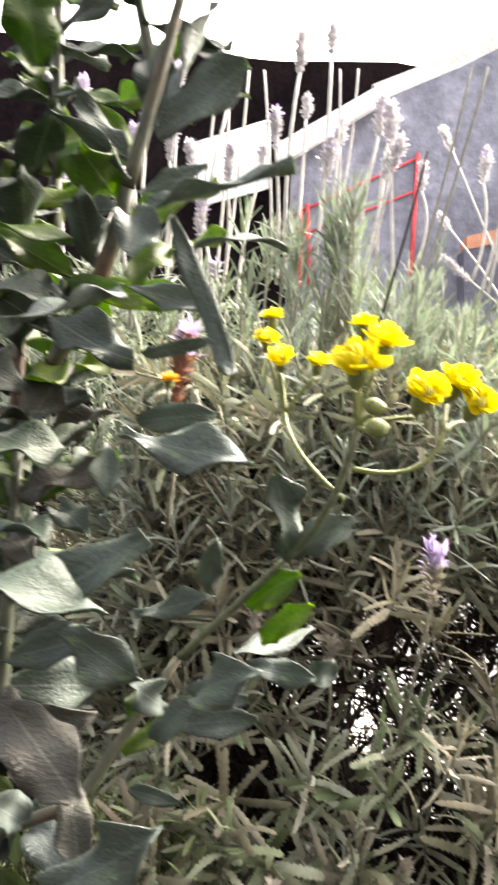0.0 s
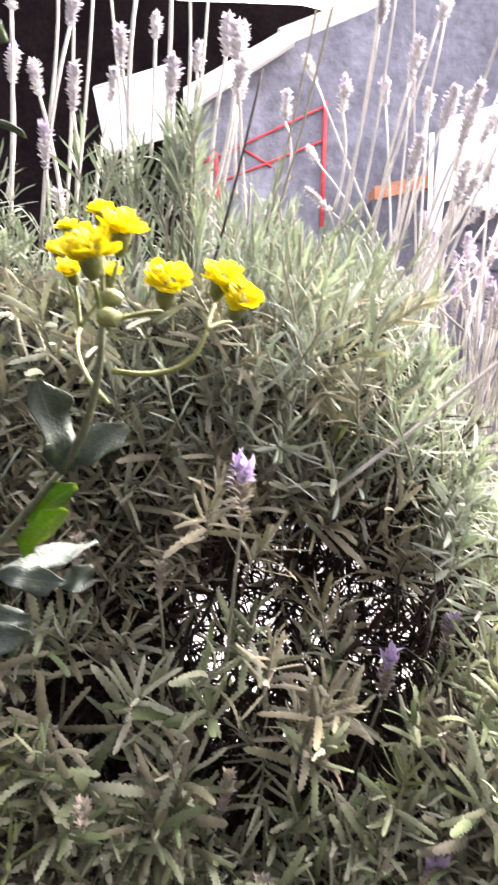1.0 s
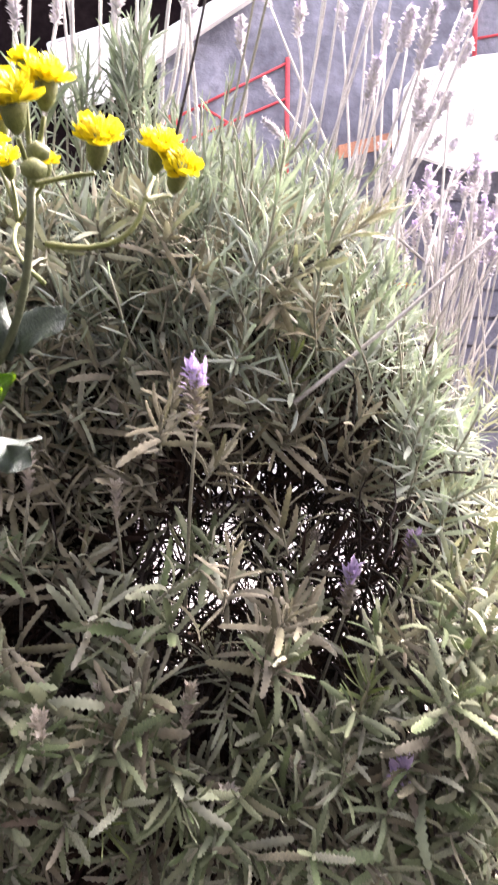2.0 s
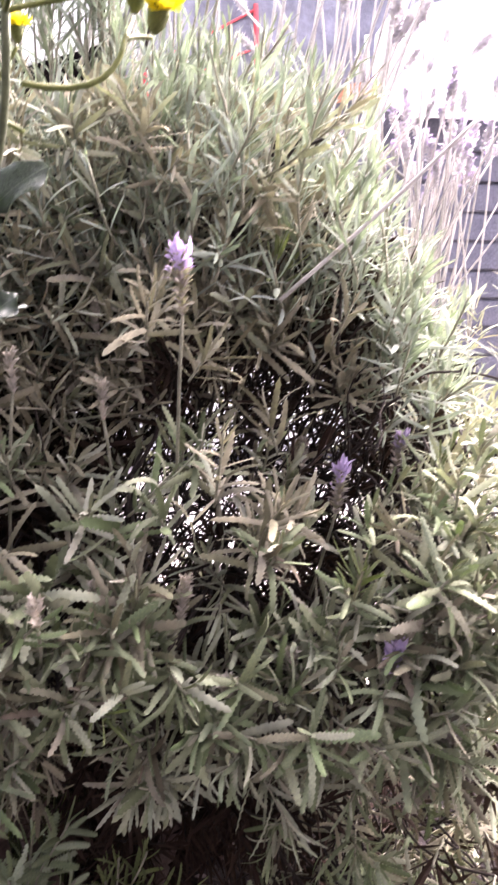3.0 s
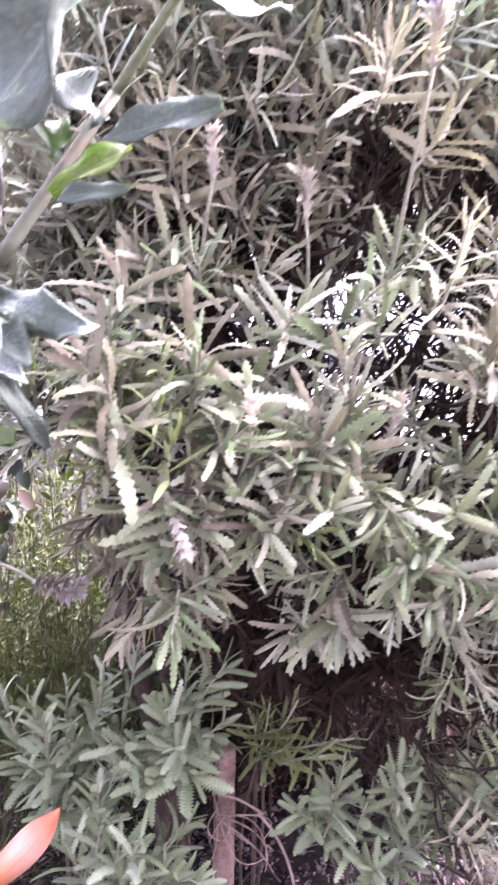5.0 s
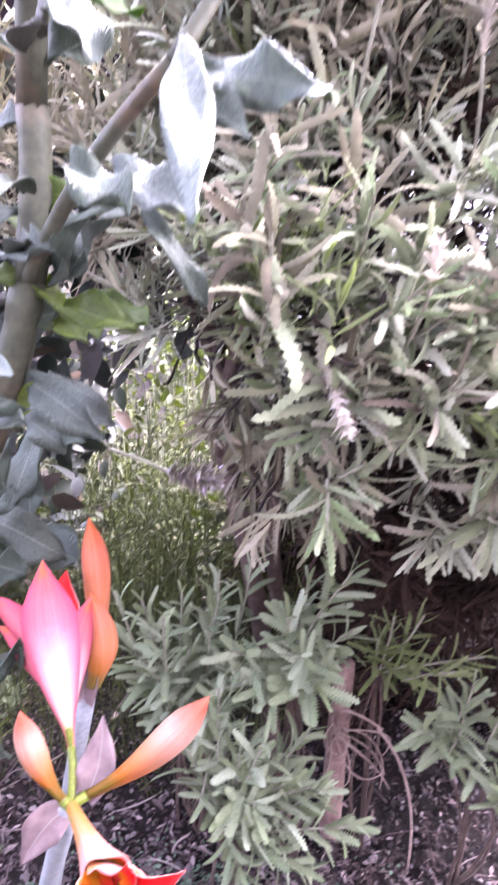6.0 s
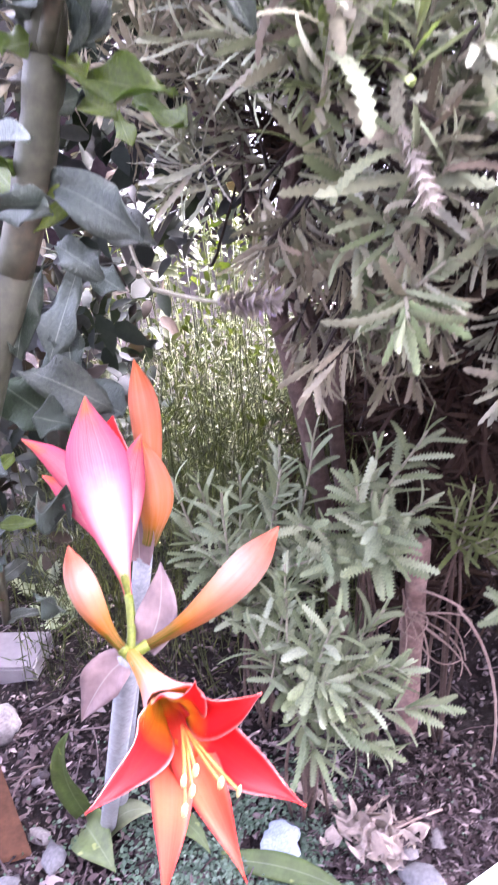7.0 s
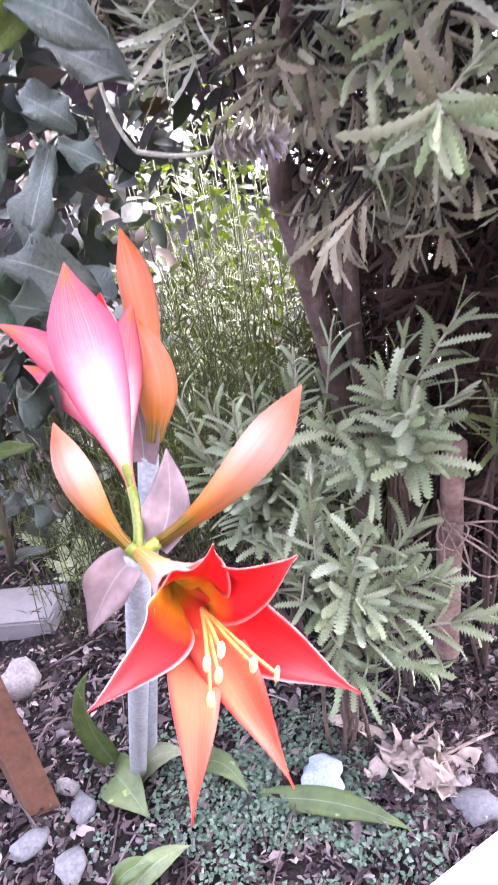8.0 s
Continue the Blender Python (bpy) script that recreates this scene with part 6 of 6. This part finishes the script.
def far_greenery():
    """Sunlit leafy plants at the back of the bed, low between the trunks."""
    plant = thing("green_herb", "bright green leafy herb behind the bed", "plant", kind="stuff")
    lf = slim(*blade(4, 0.22, 0.6, 0.2, start=0.2))
    items = []
    for i in range(2600):
        p = (rng.normal(-0.34, 0.23), rng.normal(2.0, 0.24), 0)
        p = (p[0], p[1], rng.uniform(0.02, 0.62) * max(0.15, 1 - ((p[0] + 0.34) / 0.6) ** 2 - ((p[1] - 2.0) / 0.8) ** 2))
        items.append((np.array(frame_of(rng.normal(0, 1, 3) + np.array([0, 0, 0.5]), rng.normal(0, 0.5, 3) + np.array([0, -0.3, 1]))) * rng.uniform(0.018, 0.04), np.array(p)))
    # low leaves added to cover sunlit ground that should lie in shade
    for i in range(5200):
        p = (rng.uniform(-0.85, 0.0), rng.uniform(1.5, 2.3), GROUND + abs(rng.normal(0, 0.12)))
        items.append((np.array(frame_of(rng.normal(0, 1, 3) + np.array([0, 0, 0.4]), rng.normal(0, 0.5, 3) + np.array([0, -0.3, 1]))) * rng.uniform(0.016, 0.036), np.array(p)))
    foliage(items, [lf], HERB, plant, "herb_foliage")
    stems = [tube(curve_pts((x, y, GROUND - 0.01), (x + dx, y, z), (0.01, 0, 0), 4), 0.0015, 4) for x, y, z, dx in zip(rng.normal(-0.25, 0.22, 120), rng.uniform(1.6, 2.6, 120), rng.uniform(0.2, 0.6, 120), rng.normal(0, 0.04, 120))]
    V, Q = joined([(v, [f for f in fs if len(f) == 4]) for v, fs in stems])
    link("herb_stems", quick_mesh("herb_stems", np.array(V), np.array(Q), THREAD), None, plant)["kind"] = "stuff"


far_greenery()


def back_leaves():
    """Leafy shrub that closes the bed; near-black leaf colours stand in for its shade."""
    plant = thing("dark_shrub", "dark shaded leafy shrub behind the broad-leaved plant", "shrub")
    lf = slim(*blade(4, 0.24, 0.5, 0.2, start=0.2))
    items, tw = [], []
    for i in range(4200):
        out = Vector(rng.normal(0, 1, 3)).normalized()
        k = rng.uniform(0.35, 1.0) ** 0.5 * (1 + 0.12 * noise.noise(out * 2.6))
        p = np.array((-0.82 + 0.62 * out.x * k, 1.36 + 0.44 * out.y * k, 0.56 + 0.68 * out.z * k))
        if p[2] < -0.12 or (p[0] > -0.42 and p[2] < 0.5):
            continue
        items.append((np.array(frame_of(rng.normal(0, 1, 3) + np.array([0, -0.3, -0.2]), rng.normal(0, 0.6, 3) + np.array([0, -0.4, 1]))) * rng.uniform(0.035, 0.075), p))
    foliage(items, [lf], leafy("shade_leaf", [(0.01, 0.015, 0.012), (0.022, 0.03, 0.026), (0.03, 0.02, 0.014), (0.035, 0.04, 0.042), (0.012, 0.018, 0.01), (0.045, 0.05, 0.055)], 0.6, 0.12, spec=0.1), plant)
    for i in range(22):
        x, y = rng.uniform(-1.1, -0.75), rng.uniform(1.05, 1.6)
        stem("branch", (x, y, GROUND - 0.02), (x + rng.normal(0, 0.1), y + rng.normal(0, 0.1), rng.uniform(0.5, 0.9)), 0.006, 0.003, TWIG, plant, rng.normal(0, 0.03, 3), 7, 5)


back_leaves()


def ground_bits():
    lf = slim(*blade(2, 0.42, 0.4, 0.3, start=0.2))
    cover = thing("creeping_groundcover", "low mat of tiny grey-green creeping leaves", "groundcover", kind="stuff")
    c = Vector((-0.18, 0.765, 0))
    items = []
    for i in range(8500):
        x, y = c.x + rng.normal(0, 0.11), c.y + rng.normal(-0.005, 0.072)
        if noise.noise(Vector((x * 14, y * 14, 1))) < -0.25:
            continue
        items.append((np.array(frame_of((rng.normal(), rng.normal(), 0.35), (rng.normal(0, 0.35), rng.normal(0, 0.35), 1))) * rng.uniform(0.004, 0.0085), np.array((x, y, height(x, y) + rng.uniform(0.001, 0.014)))))
    foliage(items, [lf], CREEPER, cover)
    litter = thing("leaf_litter", "dry brown and mauve leaf litter on soil", "leaf litter", kind="stuff")
    items = []
    for i in range(26000):
        x, y = (rng.uniform(-0.85, 0.5), rng.uniform(0.5, 1.35)) if i % 3 else (rng.normal(0, 0.6), rng.normal(0.95, 0.45))
        if (x > 0.06 and y > 0.8 or y > 1.02) and rng.random() < 0.7:
            continue
        items.append((np.array(frame_of((rng.normal(), rng.normal(), rng.normal(0, 0.25)), (rng.normal(0, 0.4), rng.normal(0, 0.4), 1))) * rng.uniform(0.006, 0.018) * (2.0 if rng.random() < 0.1 else 1) * np.array([rng.uniform(0.25, 0.7), 1, 1]), np.array((x, y, height(x, y) + rng.uniform(0.001, 0.01)))))
    for i in range(5000):
        x, y = rng.normal(0.06, 0.09), rng.normal(0.79, 0.065)
        items.append((np.array(frame_of((rng.normal(), rng.normal(), rng.normal(0, 0.25)), (rng.normal(0, 0.4), rng.normal(0, 0.4), 1))) * rng.uniform(0.008, 0.02) * np.array([rng.uniform(0.2, 0.6), 1, 1]), np.array((x, y, height(x, y) + rng.uniform(0.004, 0.016)))))
    foliage(items, [lf], LITTER, litter)
    sticks = [tube(curve_pts(a, a + b, rng.normal(0, 0.006, 3), 4), rng.uniform(0.0007, 0.002), 4) for a, b in
              ((Vector((x, y, height(x, y) + 0.006)), Vector((rng.normal(0, 0.07), rng.normal(0, 0.07), rng.uniform(0, 0.01)))) for x, y in zip(rng.uniform(-0.85, 0.6, 420), rng.uniform(0.5, 1.4, 420)))]
    V, Q = joined([(v, [f for f in fs if len(f) == 4]) for v, fs in sticks])
    link("stick_litter", quick_mesh("stick_litter", np.array(V), np.array(Q), LITTER), None, litter)["kind"] = "stuff"
    grit = thing("pebbles", "small mauve-grey pebbles and soil crumbs", "pebbles", kind="stuff")
    bm = bmesh.new()
    bmesh.ops.create_icosphere(bm, subdivisions=1, radius=1)
    v = np.array([tuple(p.co) for p in bm.verts])
    f = np.array([[q.index for q in t.verts] for t in bm.faces])
    bm.free()
    items = []
    for i in range(5000):
        x, y = rng.uniform(-0.85, 0.5), rng.uniform(0.5, 1.35)
        s = rng.uniform(0.002, 0.006) * (2.0 if rng.random() < 0.05 else 1)
        R = np.array(Euler(rng.uniform(0, 6, 3)).to_matrix())
        items.append((R * s * np.array([1, rng.uniform(0.6, 1), rng.uniform(0.5, 0.9)]), np.array((x, y, height(x, y) + s * 0.3))))
    V, Q = scatter((v, f), np.array([i[0] for i in items]), np.array([i[1] for i in items]))
    m = leafy("pebble", [(0.01, 0.007, 0.008), (0.03, 0.024, 0.026), (0.13, 0.112, 0.12), (0.018, 0.013, 0.014), (0.008, 0.006, 0.006)], 0.9, 0.0)
    link("pebble_bed", quick_mesh("pebble_bed", V, Q, m), None, grit)["kind"] = "stuff"


ground_bits()


def stones():
    for k, (at, size, mat, label) in enumerate((
        ((-0.62, 0.955, GROUND + 0.016), (0.036, 0.03, 0.028), STONE, "rough mauve-grey stone on the soil"),
        ((-0.453, 0.74, GROUND + 0.008), (0.022, 0.016, 0.014), PALE_STONE, "pale stone on the soil"),
        ((-0.486, 0.773, GROUND + 0.006), (0.02, 0.012, 0.01), STONE, "mauve-grey stone on the soil"),
        ((-0.505, 0.697, GROUND + 0.008), (0.026, 0.016, 0.014), PALE_STONE, "pale stone on the soil"),
        ((-0.445, 0.67, GROUND + 0.008), (0.024, 0.018, 0.013), PALE_STONE, "pale stone on the soil"),
        ((0.031, 0.735, GROUND + 0.01), (0.03, 0.021, 0.016), PALE_STONE, "pale stone beside dry leaves"),
        ((0.02, 0.77, GROUND + 0.006), (0.014, 0.011, 0.009), STONE, "mauve-grey stone on the soil"),
        ((0.058, 0.79, GROUND + 0.008), (0.018, 0.013, 0.011), STONE, "mauve-grey stone on the soil"))):
        tagged(rock("stone", at, size, mat, k + 1), label, "stone", "garden stones")
    chip = rock("pottery_chip", (-0.147, 0.77, GROUND + 0.02), (0.028, 0.025, 0.008), BLUE_CHIP, 21, rough=0.5, subdiv=3)
    tagged(chip, "pale blue-white chip lying on green groundcover", "chip")


stones()


def silver_herb():
    """Small ferny rosettes beside the amaryllis."""
    lobe = blade(4, 0.22, 0.4, 0.2, start=0.25)[:2]
    for at, n in (((-0.69, 1.32, GROUND), 11), ((-0.6, 1.22, GROUND), 8)):
        herb = thing("silver_herb", "small silvery herb with divided ferny leaves", "herb", group="silver herbs")
        for i in range(n):
            a = i * 2.4
            d = Vector((math.cos(a), math.sin(a), rng.uniform(0.5, 1.4))).normalized()
            ln = rng.uniform(0.05, 0.08)
            base = Vector(at) + Vector((0, 0, 0.004))
            items = []
            k = frame_of(d, (0, 0, 1))
            for q in range(11):
                u = 0.3 + 0.7 * (q // 2) / 5
                side = -1 if q % 2 else 1
                ld = d + k.col[0] * (side * (1.0 - 0.5 * u)) if q < 10 else d
                items.append((np.array(frame_of(ld, k.col[2])) * ln * (0.55 - 0.25 * u), np.array(base + d * (ln * u))))
            V, Q = scatter(lobe, np.array([t[0] for t in items]), np.array([t[1] for t in items]))
            link("leaf", quick_mesh("leaf", V, Q, YOUNG_LEAF), None, herb)
            stem("leaf_stalk", base - Vector((0, 0, 0.01)), base + d * ln, 0.0011, 0.0007, LAV_STEM, herb, n=3, sides=5)


silver_herb()

stake = thing("wooden_stake", "brown weathered wooden stake leaning in the soil", "stake")
path = curve_pts((-0.516, 0.75, -0.21), (-0.566, 0.801, 0.145), (0, 0, 0), 6)
v, f = tube(path, 0.034, 4, 0.6)
link("wood", mesh_of("wood", v, f, STAKE, smooth=False), None, stake)
slab = box("stone_slab", (-0.2, -0.05, 0.0), (0.0, 0.05, 0.04), SLAB)
slab.matrix_basis = Matrix.Translation((-0.602, 1.11, GROUND)) @ pose(0, 0, 0, 1, -1, 1)
tagged(slab, "flat grey stone slab lying on the soil", "slab")
edge = box("white_edging", (-0.25, -0.05, -0.01), (0.25, 0.05, 0.03), WHITE)
edge.matrix_basis = Matrix.Translation((0.037, 0.628, GROUND)) @ pose(0, 0, 0, 0, 0, 35)
tagged(edge, "white painted edging board at the bed's rim", "edging")


def dry_clump():
    clump = thing("dry_leaf_clump", "pale curled dead leaf clump on the soil", "dead leaf")
    c = Vector((-0.022, 0.785, GROUND))
    for k in range(26):
        a = c + Vector((rng.normal(0, 0.026), rng.normal(0, 0.028), 0.003))
        b = a + Vector((rng.normal(0.004, 0.028), rng.normal(0, 0.036), rng.uniform(0.0, 0.024)))
        m = a.lerp(b, 0.5) + Vector((rng.normal(0, 0.01), rng.normal(0, 0.01), rng.uniform(0.008, 0.026)))
        ribbon(a, m, b, rng.uniform(0.016, 0.034), (rng.normal(0, 0.5), rng.normal(0, 0.5), 1), mats=(DRY, DRY), name="dead_leaf", parent=clump, cup=0.9, ruffle=0.7, peak=0.5, foot=0.4, n=10, cols=6, seed=k * 2.1)
    for a, b in (((-0.03, 0.82, -0.175), (0.037, 0.887, -0.18)), ((-0.031, 0.778, -0.172), (0.08, 0.849, -0.175)), ((0.0, 0.81, -0.178), (0.09, 0.81, -0.178)), ((-0.05, 0.76, -0.176), (0.07, 0.825, -0.168))):
        stick = thing("stick", "thin pale dry stick on the soil", "stick", group="dry sticks")
        stem("twig", a, b, 0.003, 0.002, ROOTY, stick, rng.normal(0, 0.003, 3), 6, 5)


dry_clump()

# little red and yellow blossom beyond the shrub
blossom = thing("red_blossom", "small red and yellow blossom beyond the shrub", "flower")
b0 = Vector((0.617, 1.33, 1.228))
for k in range(9):
    a = k * 0.7
    ribbon(b0, b0 + Vector((0.01 * math.cos(a), 0.01 * math.sin(a), 0.012)), b0 + Vector((0.024 * math.cos(a), 0.024 * math.sin(a), 0.01)), 0.014, (0, 0, 1), mats=(REDPAINT, REDPAINT) if k % 3 else (YELLOW, YELLOW), name="petal", parent=blossom, n=5, cols=4)
stem("stalk", (b0.x + 0.02, b0.y + 0.03, GROUND - 0.01), b0, 0.003, 0.002, LAV_STEM, blossom, (0.02, 0, 0), 6, 5)

peg = box("plant_label", (-0.009, -0.001, 0), (0.009, 0.001, 0.32), WHITE, bevel=0.0004)
peg.matrix_basis = Matrix.Translation(Vector((0.506, 1.42, 1.41)) - Vector((0, 0, 0.3))) @ pose(0, 0, 0, 0, 2, 10)
tagged(peg, "white plastic plant label stuck among foliage", "plant label")
